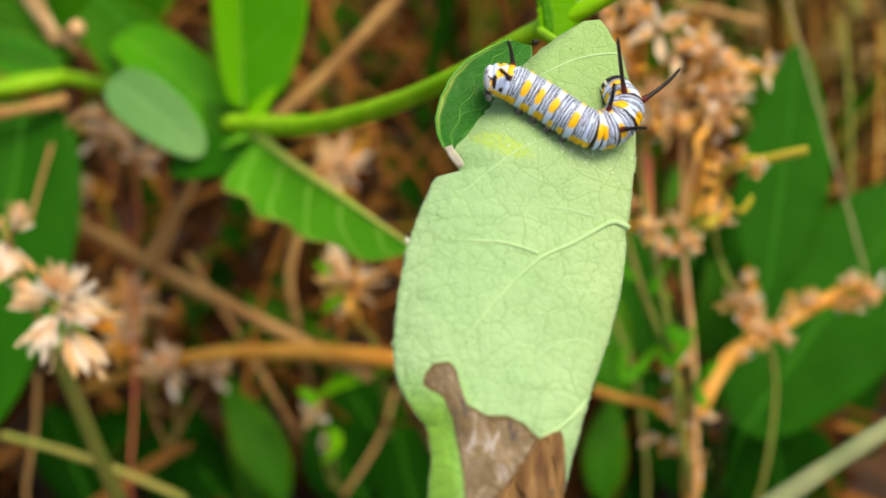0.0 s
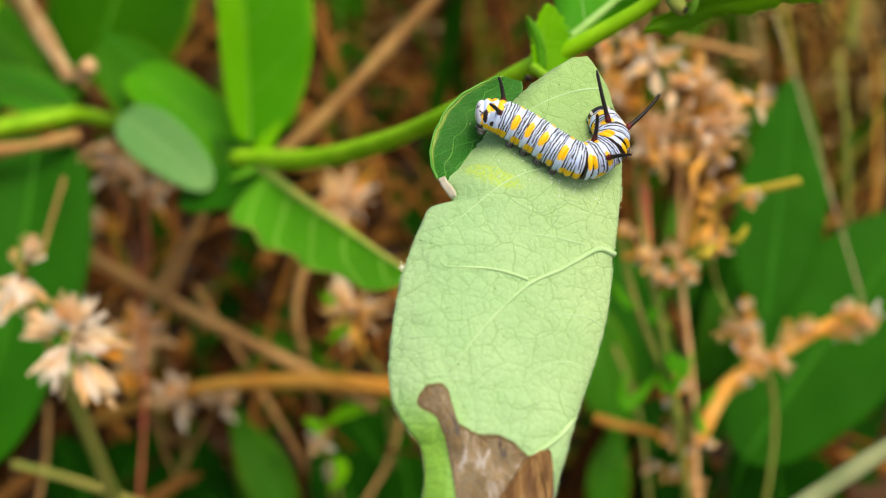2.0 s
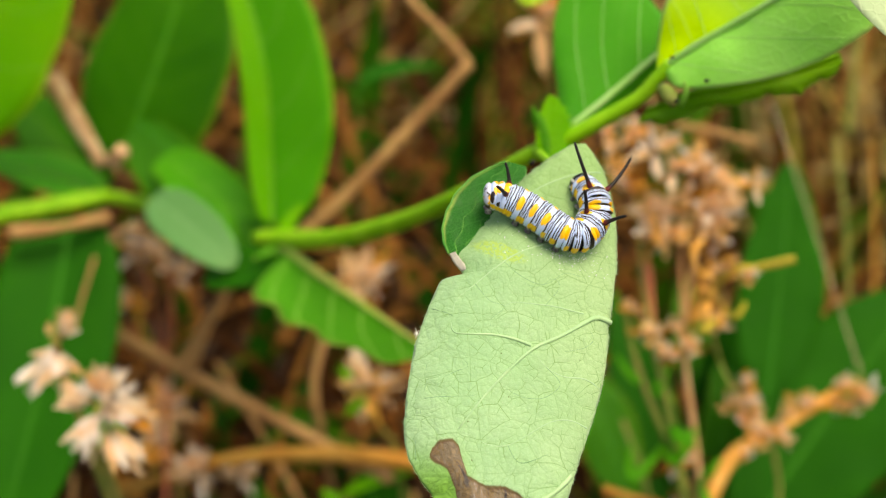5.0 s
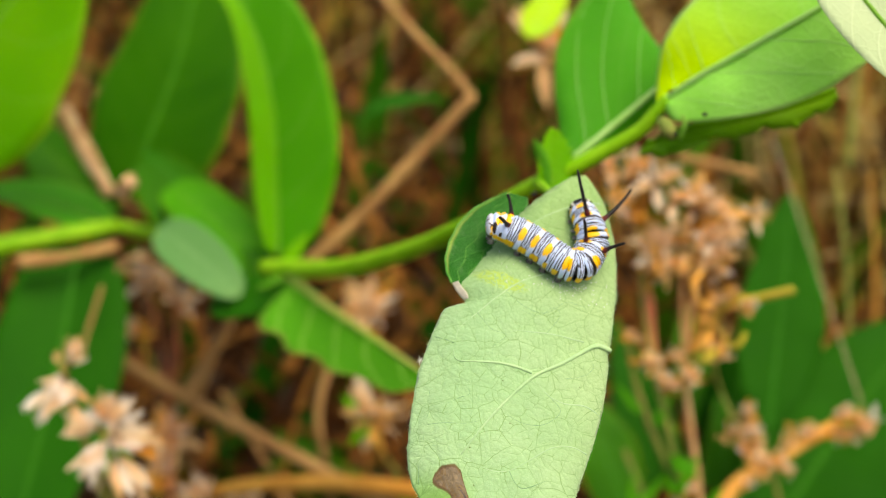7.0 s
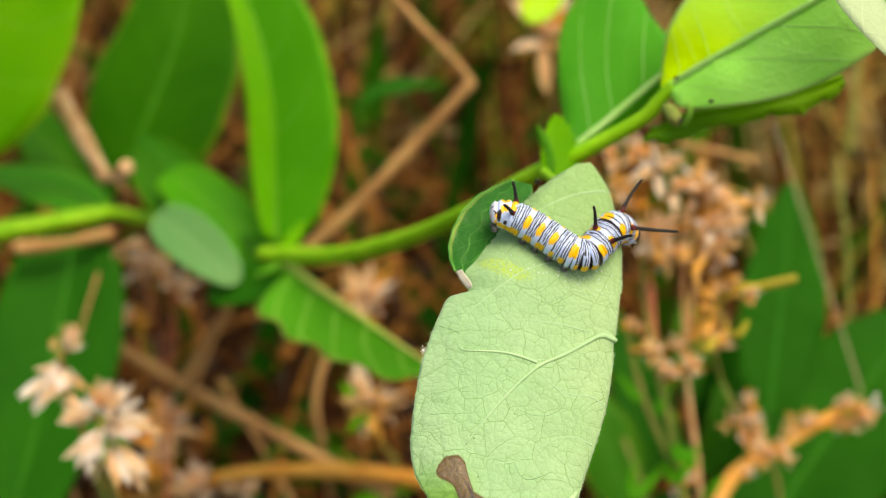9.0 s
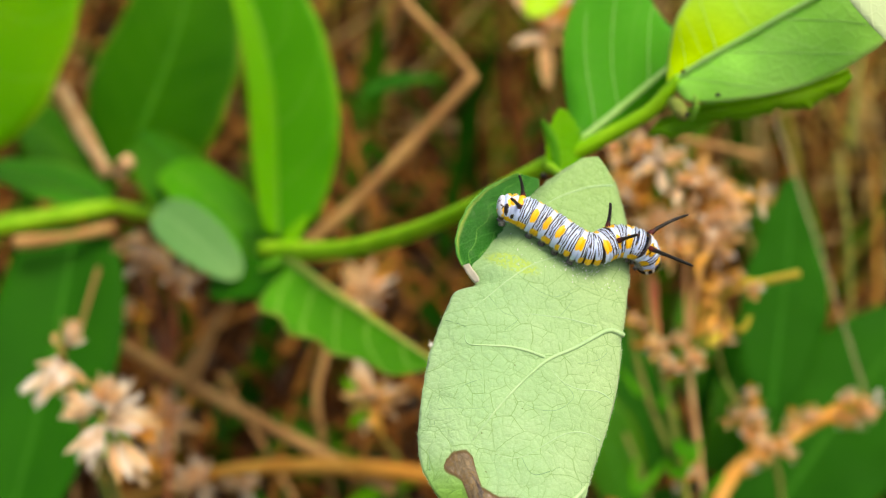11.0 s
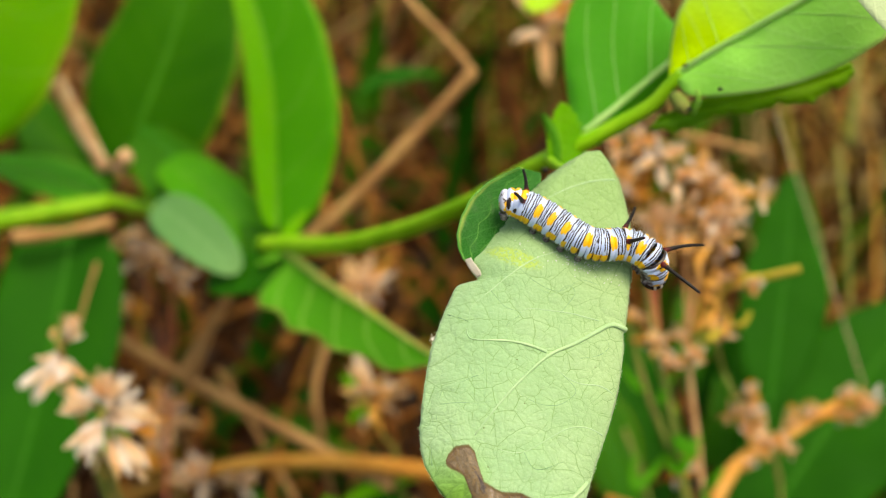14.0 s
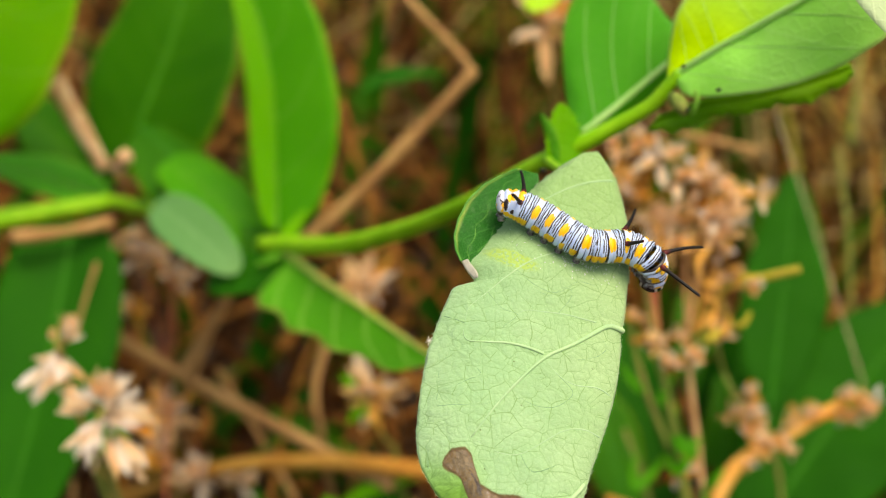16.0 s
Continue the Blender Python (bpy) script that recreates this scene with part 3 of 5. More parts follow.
def ruled_leaf(parent, rib, left, right, material, label, rib_material, rib_r, seed, cup, veins=(), jag=0.015):
    """A leaf blade spread between its midrib and two margins; veins: lines of (along, aside), aside from -1 on the right to 1 on the left."""
    def at(u, aside):
        edge = bezier(left if aside > 0 else right, u)
        edge = edge + Vector((0, 0, jag * noise.noise(Vector((u * 30, seed, aside > 0)))))
        q = bezier(rib, u).lerp(edge, abs(aside))
        return q + Vector((0, -cup * math.sin(math.pi * abs(aside)) + 0.06 * noise.noise(q * 1.1 + Vector((seed, 0, 0))), 0))

    ob = part("leaf", sheet(lambda u, v: (at(u, 1 - 2 * v), (u, v)), 60, 28, 0.014), material, parent, label)
    if rib_material:
        part("midrib", tube([at(k / 8, 0) + Vector((0, -0.4 * rib_r, 0)) for k in range(9)], rib_r, rib_r * 0.6, steps=24, around=8), rib_material, ob)
    for line in veins:
        pts = [bezier([(a, b, 0) for a, b in line], k / 10) for k in range(11)]
        part("vein", tube([at(q.x, q.y) + Vector((0, -0.012, 0)) for q in pts], 0.012, 0.006, steps=20, around=6), M_PALERIB, ob)
    return ob


# ---- ground ----
def ground_sheet():
    n = Nodes("litter_soil")
    co = n.coords()
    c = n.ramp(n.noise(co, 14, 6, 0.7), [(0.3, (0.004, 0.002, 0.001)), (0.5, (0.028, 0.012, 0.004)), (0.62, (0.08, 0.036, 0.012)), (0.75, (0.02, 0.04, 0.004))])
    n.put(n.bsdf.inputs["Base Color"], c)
    n.bsdf.inputs["Roughness"].default_value = 0.9
    n.bump(n.noise(co, 60, 5), 0.8, 0.01)
    bm = bmesh.new()
    cuts = [-600, -60, -12, -4, -2] + [-1 + 0.1 * k for k in range(31)] + [3, 5, 12, 60, 600]
    grid = [[bm.verts.new((x, y, 0.012 * noise.noise(Vector((x * 3, y * 3, 0))) if abs(x) < 3 and abs(y) < 3 else 0)) for y in cuts] for x in cuts]
    for i in range(len(cuts) - 1):
        for j in range(len(cuts) - 1):
            bm.faces.new((grid[i][j], grid[i + 1][j], grid[i + 1][j + 1], grid[i][j + 1]))
    me = bpy.data.meshes.new("ground")
    bm.to_mesh(me)
    bm.free()
    me.materials.append(n.mat)
    tagged(new("ground", me), "brown soil under dry leaf litter", "ground", kind="structure")


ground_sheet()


# ---- the plant that the larva feeds on ----
def host_plant():
    plant = thing("host_plant", (-7.65, 42.57, 4.71), "green leafy shrub with chewed leaves above dry grass", "plant")
    # stems
    part("stem", tube([(-7.93, 42.90, 4.64), (-6.48, 40.95, 4.41), (-4.21, 37.38, 4.03), (-2.06, 33.80, 4.05), (-0.78, 31.52, 4.19), (0.43, 29.25, 4.43), (1.98, 26.98, 5.00), (2.76, 26.50, 5.26), (3.75, 25.95, 5.70), (4.64, 25.35, 6.14), (5.03, 24.98, 6.52), (5.33, 24.72, 6.84)],
                      0.39, 0.16, steps=60, around=12, wobble=0.04, bulge=lambda s: 1 - 0.12 * math.sin(math.pi * s)), M_STEM, plant)
    part("stem", tube([(-7.93, 43.55, 4.59), (-8.08, 53.30, 3.69), (-7.44, 65.00, 2.04), (-7.51, 79.95, 0.99)], 0.35, 0.5, steps=20, around=10), M_STEM, plant)
    part("stem", tube([(-23.18, 46.15, 5.53), (-19.22, 47.45, 6.44), (-15.95, 48.75, 7.27)], 0.5, 0.36, steps=16, around=10), M_STEM, plant)
    part("stem", tube([(-15.95, 48.75, 7.27), (-12.33, 47.45, 6.30), (-8.05, 43.55, 4.71)], 0.3, 0.3, steps=16, around=10), M_STEM, plant)
    away = (0.1, -1, 0.35)
    # leaves at the rear joint
    leaf(plant, [(-7.38, 42.57, 5.17), (-7.43, 42.25, 7.89), (-7.58, 41.60, 11.11), (-8.47, 40.95, 14.53), (-10.51, 40.62, 17.25)], 0.05, 2.7, (-0.15, -1, 0.1), M_GREEN, M_RIB, "bright green leaf folded along its midrib", p=0.78, q=0.62, cup=0.1, seed=1, rib_r=0.08)
    leaf(plant, [(-7.37, 42.25, 5.13), (-7.39, 41.92, 7.83), (-7.55, 41.27, 11.02), (-8.45, 40.62, 14.42), (-10.47, 40.30, 17.12)], 0.95, 0.05, (0.1, -1, 0.3), M_BRIGHT, None, "light green folded half of a leaf", p=0.8, q=0.6, cup=0.5, seed=2)
    leaf(plant, [(-15.39, 48.75, 8.59), (-14.33, 48.10, 11.36), (-12.85, 47.45, 15.16), (-11.67, 46.80, 20.55)], 3.2, 3.8, (-0.1, -1, 0.25), M_DEEP, M_DARKRIB, "deep green leaf with a paler midrib", p=0.85, q=0.62, cup=0.10, seed=3, rib_r=0.06)
    leaf(plant, [(-24.20, 44.85, 9.60), (-21.70, 43.55, 12.60), (-18.80, 42.25, 15.50), (-15.70, 40.95, 18.63)], 2.2, 4.9, (0.15, -1, 0.1), M_BRIGHT, M_RIB, "light green leaf lit from behind", p=0.85, q=0.65, seed=4, rib_r=0.06)
    leaf(plant, [(-16.21, 48.75, 7.27), (-19.01, 48.75, 8.33), (-22.72, 48.10, 9.03)], 1.3, 1.5, (0.1, -0.8, 0.8), M_SHOOT, M_RIB, seed=5, rib_r=0.06)
    leaf(plant, [(-16.42, 49.40, 7.50), (-18.76, 50.05, 10.19), (-21.84, 50.70, 12.56)], 1.6, 1.9, (0.1, -1, 0.3), M_DEEP, None, seed=6)
    leaf(plant, [(-13.97, 46.17, 10.14), (-10.33, 44.75, 7.00), (-7.93, 43.25, 4.45), (-5.66, 42.60, 2.33)], 1.4, 2.3, (0.2, -1, 0.5), M_DEEP, M_DARKRIB, "green leaf bending over", p=0.75, q=0.55, cup=-0.25, seed=7, rib_r=0.05)
    leaf(plant, [(-7.08, 41.60, 4.65), (-6.55, 41.60, 5.16), (-6.02, 41.60, 5.90)], 0.3, 0.3, (0, -1, 0.4), M_BRIGHT, None, "small light green sprout", seed=19)
    leaf(plant, [(-12.50, 44.80, 8.35), (-10.75, 44.30, 7.15), (-9.10, 43.90, 5.55), (-7.70, 43.50, 3.50)], 1.35, 1.35, (0.3, -1, 0.5), M_GREEN, None, "bright green edge of a leaf bending over", p=0.8, q=0.5, seed=20)
    leaf(plant, [(-10.10, 42.90, 3.35), (-8.30, 41.90, 3.35), (-5.95, 40.45, 3.40)], 0.95, 0.9, (-0.3, -1, 0.3), M_WEED, None, "deep green leaf lying over the joint", p=0.6, q=0.5, seed=8)
    leaf(plant, [(-12.35, 42.90, 6.30), (-10.55, 42.25, 5.03), (-8.70, 41.92, 3.40)], 1.1, 1.1, (0.1, -1, 0.2), M_GREY, None, "pale grey-green leaf underside", p=0.8, q=0.45, seed=9, cup=0.1)

    def chewed(s, side):
        if side < 0:
            return 0.5
        return 1.0 - 0.95 * math.exp(-((s - 0.11) / 0.065) ** 2) - 0.5 * math.exp(-((s - 0.97) / 0.05) ** 2) + 0.07 * math.sin(s * 31)
    leaf(plant, [(-7.03, 41.60, 4.38), (-5.19, 39.65, 2.94), (-3.10, 37.70, 1.51), (-0.73, 35.75, -0.11)], 0.35, 2.25, (0.2, -1, 0.45), M_EATEN, M_REDRIB, "chewed green leaf with a tan midrib", p=0.6, q=0.45, cup=-0.1, seed=10, bite=chewed, rib_r=0.21, ns=60)
    leaf(plant, [(-17.18, 47.45, 6.10), (-17.53, 46.80, 1.94), (-18.09, 46.15, -2.39), (-19.04, 45.50, -7.46)], 3.0, 2.9, (0.05, -1, 0.35), M_WEED, M_DARKRIB, "large deep green leaf hanging down", p=0.8, q=0.45, seed=11, rib_r=0.05)
    # the shoot's end: leaves over the larva
    upper = ruled_leaf(plant, [(2.91, 26.40, 5.52), (3.71, 26.30, 6.16), (4.47, 26.20, 6.79), (5.30, 26.10, 7.48), (6.06, 26.00, 8.11)],
                       [(2.88, 26.40, 5.57), (2.76, 26.90, 6.64), (2.69, 27.30, 7.95), (2.81, 27.80, 9.17), (3.30, 28.30, 10.34), (4.13, 28.60, 11.38), (4.77, 28.40, 11.05), (5.06, 28.00, 10.22), (5.27, 27.60, 9.56), (5.59, 27.20, 8.91), (6.12, 26.30, 8.21)],
                       [(2.95, 26.40, 5.46), (3.66, 26.60, 5.62), (4.38, 26.80, 6.13), (5.17, 26.80, 6.76), (5.82, 26.50, 7.31), (6.08, 26.10, 8.12)],
                       M_SHOOT, "green leaf with curved veins", M_PALERIB, 0.11, 12, 0.12,
                       [((0.17, 0.0), (0.20, 0.15), (0.27, 0.45), (0.33, 0.65), (0.42, 0.88), (0.50, 0.98)), ((0.60, 0.0), (0.63, 0.3), (0.68, 0.6), (0.74, 0.85), (0.80, 0.98)), ((0.36, 0.0), (0.42, 0.35), (0.50, 0.7), (0.58, 0.95))])
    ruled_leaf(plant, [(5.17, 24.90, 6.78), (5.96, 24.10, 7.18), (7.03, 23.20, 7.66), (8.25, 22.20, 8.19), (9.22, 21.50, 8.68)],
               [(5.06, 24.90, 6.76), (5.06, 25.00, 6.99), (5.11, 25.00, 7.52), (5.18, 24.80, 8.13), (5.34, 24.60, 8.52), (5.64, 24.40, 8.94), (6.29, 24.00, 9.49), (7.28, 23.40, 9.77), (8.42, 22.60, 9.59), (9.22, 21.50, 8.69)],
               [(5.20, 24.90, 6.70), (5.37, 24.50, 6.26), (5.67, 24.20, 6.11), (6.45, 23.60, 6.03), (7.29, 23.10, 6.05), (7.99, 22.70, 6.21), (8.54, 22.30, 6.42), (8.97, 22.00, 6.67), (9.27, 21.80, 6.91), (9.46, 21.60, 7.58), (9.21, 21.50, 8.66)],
               M_BACKLIT, "green leaf with backlight painted yellow-green on its base", M_PALERIB, 0.10, 13, 0.10,
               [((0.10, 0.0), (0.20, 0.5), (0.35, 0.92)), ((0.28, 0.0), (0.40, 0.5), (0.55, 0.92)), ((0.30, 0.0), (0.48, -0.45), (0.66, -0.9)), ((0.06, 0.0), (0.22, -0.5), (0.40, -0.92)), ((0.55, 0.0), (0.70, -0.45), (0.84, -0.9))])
    ruled_leaf(plant, [(4.80, 25.62, 5.80), (5.70, 25.42, 6.10), (6.70, 25.15, 6.22), (7.80, 24.95, 6.42), (8.60, 24.80, 6.62), (9.42, 24.60, 6.92)],
               [(4.91, 25.70, 5.96), (5.90, 25.40, 6.34), (6.89, 25.20, 6.51), (7.79, 25.00, 6.68), (8.61, 24.80, 6.92), (9.38, 24.60, 7.06)],
               [(4.66, 25.60, 5.60), (5.46, 25.50, 5.56), (6.16, 25.30, 5.85), (6.51, 25.20, 5.90), (7.21, 25.10, 5.94), (7.77, 25.00, 6.12), (8.47, 24.90, 6.11), (8.84, 24.80, 6.36), (9.28, 24.70, 6.52), (9.46, 24.60, 6.78)],
               M_RAGGED, "ragged green leaf seen from below", None, 0.03, 14, 0.10, (), 0.10)
    part("bud", tube([(5.04, 24.31, 6.19), (5.15, 24.05, 5.93), (5.31, 24.18, 5.74)], 0.17, 0.19, steps=14, around=10, wobble=0.4, bulge=lambda q: 0.35 + 0.8 * math.sin(math.pi * (0.1 + 0.8 * q))), M_BUD, plant, "brownish green bud at the leaf joint")
    part("bud", tube([(5.49, 24.31, 5.74), (5.58, 24.05, 5.98), (5.53, 24.05, 6.23)], 0.09, 0.05, steps=10, around=8, wobble=0.4), M_RIB, plant, "small pale green bud")
    leaf(plant, [(7.77, 20.47, 9.24), (9.00, 19.82, 7.01), (10.32, 19.18, 4.71)], 0.95, 0.95, (-0.2, -1, 0.5), M_PALE, M_RIB, "pale leaf underside in bright light", p=0.8, seed=15, rib_r=0.06)
    leaf(plant, [(2.48, 26.19, 4.74), (2.41, 26.13, 5.48), (2.53, 26.00, 6.41)], 0.3, 0.72, (0.35, -1, 0.0), M_BRIGHT, None, "small toothed leaf", p=0.75, q=0.5, seed=16, cup=0.2, bite=lambda q, side: 1 + 0.16 * math.sin(q * 60))
    leaf(plant, [(2.37, 26.06, 4.69), (2.28, 25.94, 5.44), (2.02, 25.80, 6.07)], 0.22, 0.16, (-0.7, -1, 0.0), M_EATEN, None, p=0.7, q=0.5, seed=17, cup=-0.4)
    leaf(plant, [(2.56, 42.90, 14.38), (3.50, 42.90, 15.34), (4.58, 42.90, 17.28)], 0.8, 0.8, (0, -1, 0.3), M_LIME, None, seed=18)
    # dry husks at the far joint
    for i, pts in enumerate(([(-15.95, 47.77, 8.55), (-16.87, 46.80, 10.43), (-17.85, 46.15, 12.08)], [(-14.33, 44.20, 7.91), (-14.08, 43.88, 8.21), (-13.75, 43.55, 8.34)], [(-15.22, 46.80, 6.09), (-17.21, 46.15, 5.51), (-19.14, 45.50, 5.23)], [(-15.56, 47.77, 8.42), (-14.23, 46.80, 7.73), (-13.40, 46.15, 7.25)], [(-15.71, 48.10, 6.14), (-15.87, 46.15, 3.41), (-14.96, 41.60, 0.83)], [(-15.74, 47.45, 4.59), (-14.59, 46.80, 5.52), (-13.66, 46.80, 5.27)], [(-14.77, 47.45, 5.35), (-13.21, 46.80, 4.90), (-12.38, 46.80, 3.67)])):
        part("husk", tube(pts, (0.34, 0.26, 0.20, 0.12, 0.08, 0.1, 0.1)[i], (0.46, 0.30, 0.28, 0.09, 0.07, 0.16, 0.16)[i], steps=12, around=7, wobble=0.5), M_STRAW if 2 <= i < 5 else M_HUSK, plant, "dry brown husk")
    return plant


PLANT = host_plant()

# the leaf plane: its left-right and upward lines, and its face
LEAF_O = Vector((0.83, 20.20, 3.02))
LEAF_X = Vector((0.9773, 0.2121, 0.0))
LEAF_N = Vector((0.1962, -0.9041, 0.3797))
LEAF_Y = LEAF_N.cross(LEAF_X)
# the outline, from the top down: left (across, up), right (across, up)
OUTLINE = [
    (1.80, 1.23, 2.25, 1.27), (1.38, 1.01, 2.42, 1.04), (0.86, 0.57, 2.56, 0.64), (0.43, 0.09, 2.62, 0.17), (0.01, -0.38, 2.65, -0.30), (-0.40, -0.89, 2.61, -0.81),
    (-0.76, -1.28, 2.56, -1.21), (-0.75, -1.48, 2.52, -1.41), (-0.64, -1.66, 2.49, -1.61), (-0.72, -1.77, 2.47, -1.72), (-1.07, -1.85, 2.44, -1.80), (-1.42, -2.55, 2.25, -2.52), (-1.56, -2.90, 2.13, -2.89), (-1.69, -3.25, 2.08, -3.25), (-1.88, -4.12, 1.82, -4.16),
    (-1.99, -4.87, 1.49, -4.93), (-1.93, -5.42, 1.22, -5.49), (-1.76, -5.78, 1.05, -5.86), (-1.53, -6.12, 0.91, -6.20), (-1.49, -6.58, 0.72, -6.66), (-1.58, -7.27, 0.48, -7.36), (-1.48, -8.32, 0.01, -8.41), (-1.05, -9.13, -0.42, -9.18),
]


def outline(u):
    f = u * (len(OUTLINE) - 1)
    k = min(int(f), len(OUTLINE) - 2)
    f -= k
    row = []
    for c in range(4):
        a, b, d, e = (OUTLINE[min(max(k + i, 0), len(OUTLINE) - 1)][c] for i in (-1, 0, 1, 2))
        row.append(0.5 * (2 * b + (d - a) * f + (2 * a - 5 * b + 4 * d - e) * f * f + (3 * b - a - 3 * d + e) * f ** 3))
    return row


def on_leaf(a, b, h=0.0):
    return LEAF_O + LEAF_X * a + LEAF_Y * b + LEAF_N * h


def swell(a, b, v):
    """How far the blade rises from its plane: puckers between the veins, edges rolled away."""
    h = 0.07 * noise.noise(Vector((a * 1.0, b * 1.0, 3))) + 0.030 * noise.noise(Vector((a * 2.6, b * 2.6, 8)))
    h -= 0.30 * max(0.0, v - 0.86) ** 2 / 0.0196 * 0.5 + 0.34 * (max(0.0, 0.30 - v) / 0.30) ** 2
    return h


def main_leaf():
    def where(u, v):
        al, bl, ar, br = outline(u)
        jag = 0.018 * noise.noise(Vector((bl * 6, 0, 1))) + (0.06 * noise.noise(Vector((bl * 16, 4, 1))) if bl > -0.9 else 0.0)
        return al + jag + (ar - al - jag) * v, bl + (br - bl) * v

    def place(u, v):
        a, b = where(u, v)
        h = swell(a, b, v)
        if b < -5.6:
            h -= 0.05 * (b + 5.6) ** 2
            h += 0.10 * noise.noise(Vector((a * 2.2, b * 1.4, 5)))
        return on_leaf(a, b, h), (a, b)

    # the withered end: its edge as height over the blade's width
    edge = [(-1.8, -9.0), (-1.62, -5.6), (-1.56, -5.34), (-1.41, -5.21), (-1.16, -5.20), (-1.06, -5.35), (-0.98, -5.89), (-0.76, -6.02), (-0.59, -6.08), (-0.30, -6.09), (-0.06, -6.24), (0.15, -6.46), (0.35, -6.42), (0.51, -6.33), (0.56, -6.82), (0.62, -9.0), (3.0, -9.5)]
    low = [(-1.6, -5.42), (-1.47, -5.55), (-1.30, -5.65), (-1.16, -6.06), (-1.10, -6.62), (-1.04, -9.5)]

    def withered(u, v):
        a, b = where(u, v)
        top = float(np.interp(a, [e[0] for e in edge], [e[1] for e in edge]))
        d = top - b
        if a < -1.05:
            bottom = float(np.interp(a, [e[0] for e in low], [e[1] for e in low]))
            d = min(d, b - bottom)
        return min(max(0.5 + d * 1.6, 0.0), 1.0)

    def grazed(u, v):
        a, b = where(u, v)
        x, y = (a - 0.07) * 0.90 + (b + 1.33) * -0.43, (a - 0.07) * 0.43 + (b + 1.33) * 0.90
        return math.exp(-(x / 0.5) ** 2 - (y / 0.17) ** 2)

    blade = part("leaf", sheet(place, 200, 70, 0.02, marks=(("withered", withered), ("grazed", grazed))), M_UNDER, PLANT, "pale green leaf underside with a withered brown end")

    def across(a, b):
        us = [k / 120 for k in range(121)]
        u = min(us, key=lambda k: abs((outline(k)[1] + outline(k)[3]) * 0.5 - b))
        al, _, ar, _ = outline(u)
        return min(max((a - al) / (ar - al), 0.0), 1.0)

    def vein(points, r0, r1, name="vein", material=M_VEIN, rise=0.006):
        pts = []
        for k in range(17):
            q = bezier([(a, b, 0) for a, b in points], k / 16)
            pts.append(on_leaf(q.x, q.y, swell(q.x, q.y, across(q.x, q.y)) + rise))
        part(name, tube(pts, r0, r1, steps=24, around=6), material, blade)

    vein([(2.18, -2.83), (1.87, -2.77), (1.53, -2.93), (1.08, -3.18), (0.53, -3.41), (-0.03, -3.88), (-0.58, -4.44), (-1.05, -4.99)], 0.056, 0.014, rise=0.018)
    vein([(0.97, -5.87), (0.65, -6.16), (0.18, -6.44)], 0.050, 0.035)
    vein([(2.41, 0.54), (1.86, 0.47), (1.25, 0.25), (0.63, -0.14)], 0.026, 0.006)
    vein([(0.49, -3.34), (0.14, -3.21), (-0.26, -3.13), (-0.92, -3.08), (-1.01, -2.84)], 0.036, 0.008, rise=0.014)
    vein([(1.61, -2.70), (1.16, -2.54), (0.64, -2.46), (0.22, -2.46), (0.06, -2.55)], 0.020, 0.005)
    vein([(1.08, -1.13), (0.38, -1.43), (-0.07, -1.73), (-0.47, -2.05), (-0.86, -2.37), (-0.96, -2.70)], 0.020, 0.005)
    vein([(1.77, -4.20), (1.43, -4.04), (1.03, -3.98), (0.72, -3.77), (0.57, -3.50)], 0.022, 0.005)
    vein([(1.40, -4.97), (1.07, -4.86), (0.71, -4.88), (0.24, -5.11), (-0.18, -5.32), (-0.56, -5.29), (-0.98, -5.04)], 0.020, 0.005)
    # veinlets joining the side veins: tubes on the blade, groove shade in their colour
    for line in ([(-1.36, -3.35), (-1.51, -3.67), (-1.53, -3.98), (-1.66, -4.39), (-1.71, -4.79), (-1.80, -5.08), (-1.82, -5.47)],
                 [(-1.50, -3.93), (-1.23, -3.95), (-0.98, -3.85), (-0.77, -3.77), (-0.83, -3.56), (-0.63, -3.29)],
                 [(-1.60, -4.34), (-1.27, -4.36), (-0.92, -4.39), (-0.62, -4.34)], [(-1.68, -4.79), (-1.35, -4.79), (-1.04, -4.87)],
                 [(0.72, -3.77), (0.96, -4.14), (0.64, -4.40), (0.27, -4.40), (-0.16, -4.19)], [(-0.18, -5.32), (-0.06, -5.59), (0.13, -5.65), (0.54, -5.51)],
                 [(-0.96, -2.70), (-1.18, -2.56), (-1.38, -2.45)], [(-0.47, -2.05), (-0.24, -2.41), (0.06, -2.55), (-0.23, -2.80), (-0.27, -2.97)],
                 [(0.87, -2.51), (1.21, -2.11), (1.07, -1.94), (0.78, -2.12), (0.43, -2.01)], [(1.14, -3.48), (1.35, -3.45), (1.57, -3.39), (1.75, -3.23), (1.70, -3.06)],
                 [(0.06, -1.50), (0.44, -1.89), (0.90, -2.06), (1.36, -1.82), (1.77, -1.93)]):
        vein(line, 0.011, 0.008, "veinlet", M_VEINLET, 0.003)
    # a scrap of white fluff caught on the margin
    fluff = bmesh.new()
    root = on_leaf(-1.70, -3.12, 0.03)
    for k in range(7):
        d = Vector((math.cos(k * 0.9), -0.4 + 0.2 * k % 0.5, math.sin(k * 0.9))) * (0.06 + 0.02 * (k % 3))
        tube([root, root + d], 0.008, 0.003, fluff, steps=3, around=5)
    part("fluff", fluff, M_SILK, blade, "scrap of white fluff")

    # the dark upper face of the same leaf, where its rim is turned over
    rim = [(0.51, 0.88, 0.95, 0.90), (0.07, 0.67, 0.95, 0.71), (-0.34, 0.40, 0.85, 0.45), (-0.66, 0.05, 0.65, 0.09), (-0.88, -0.36, 0.45, -0.31), (-1.00, -0.75, 0.06, -0.72), (-1.00, -1.09, -0.28, -1.08), (-0.90, -1.37, -0.55, -1.36)]

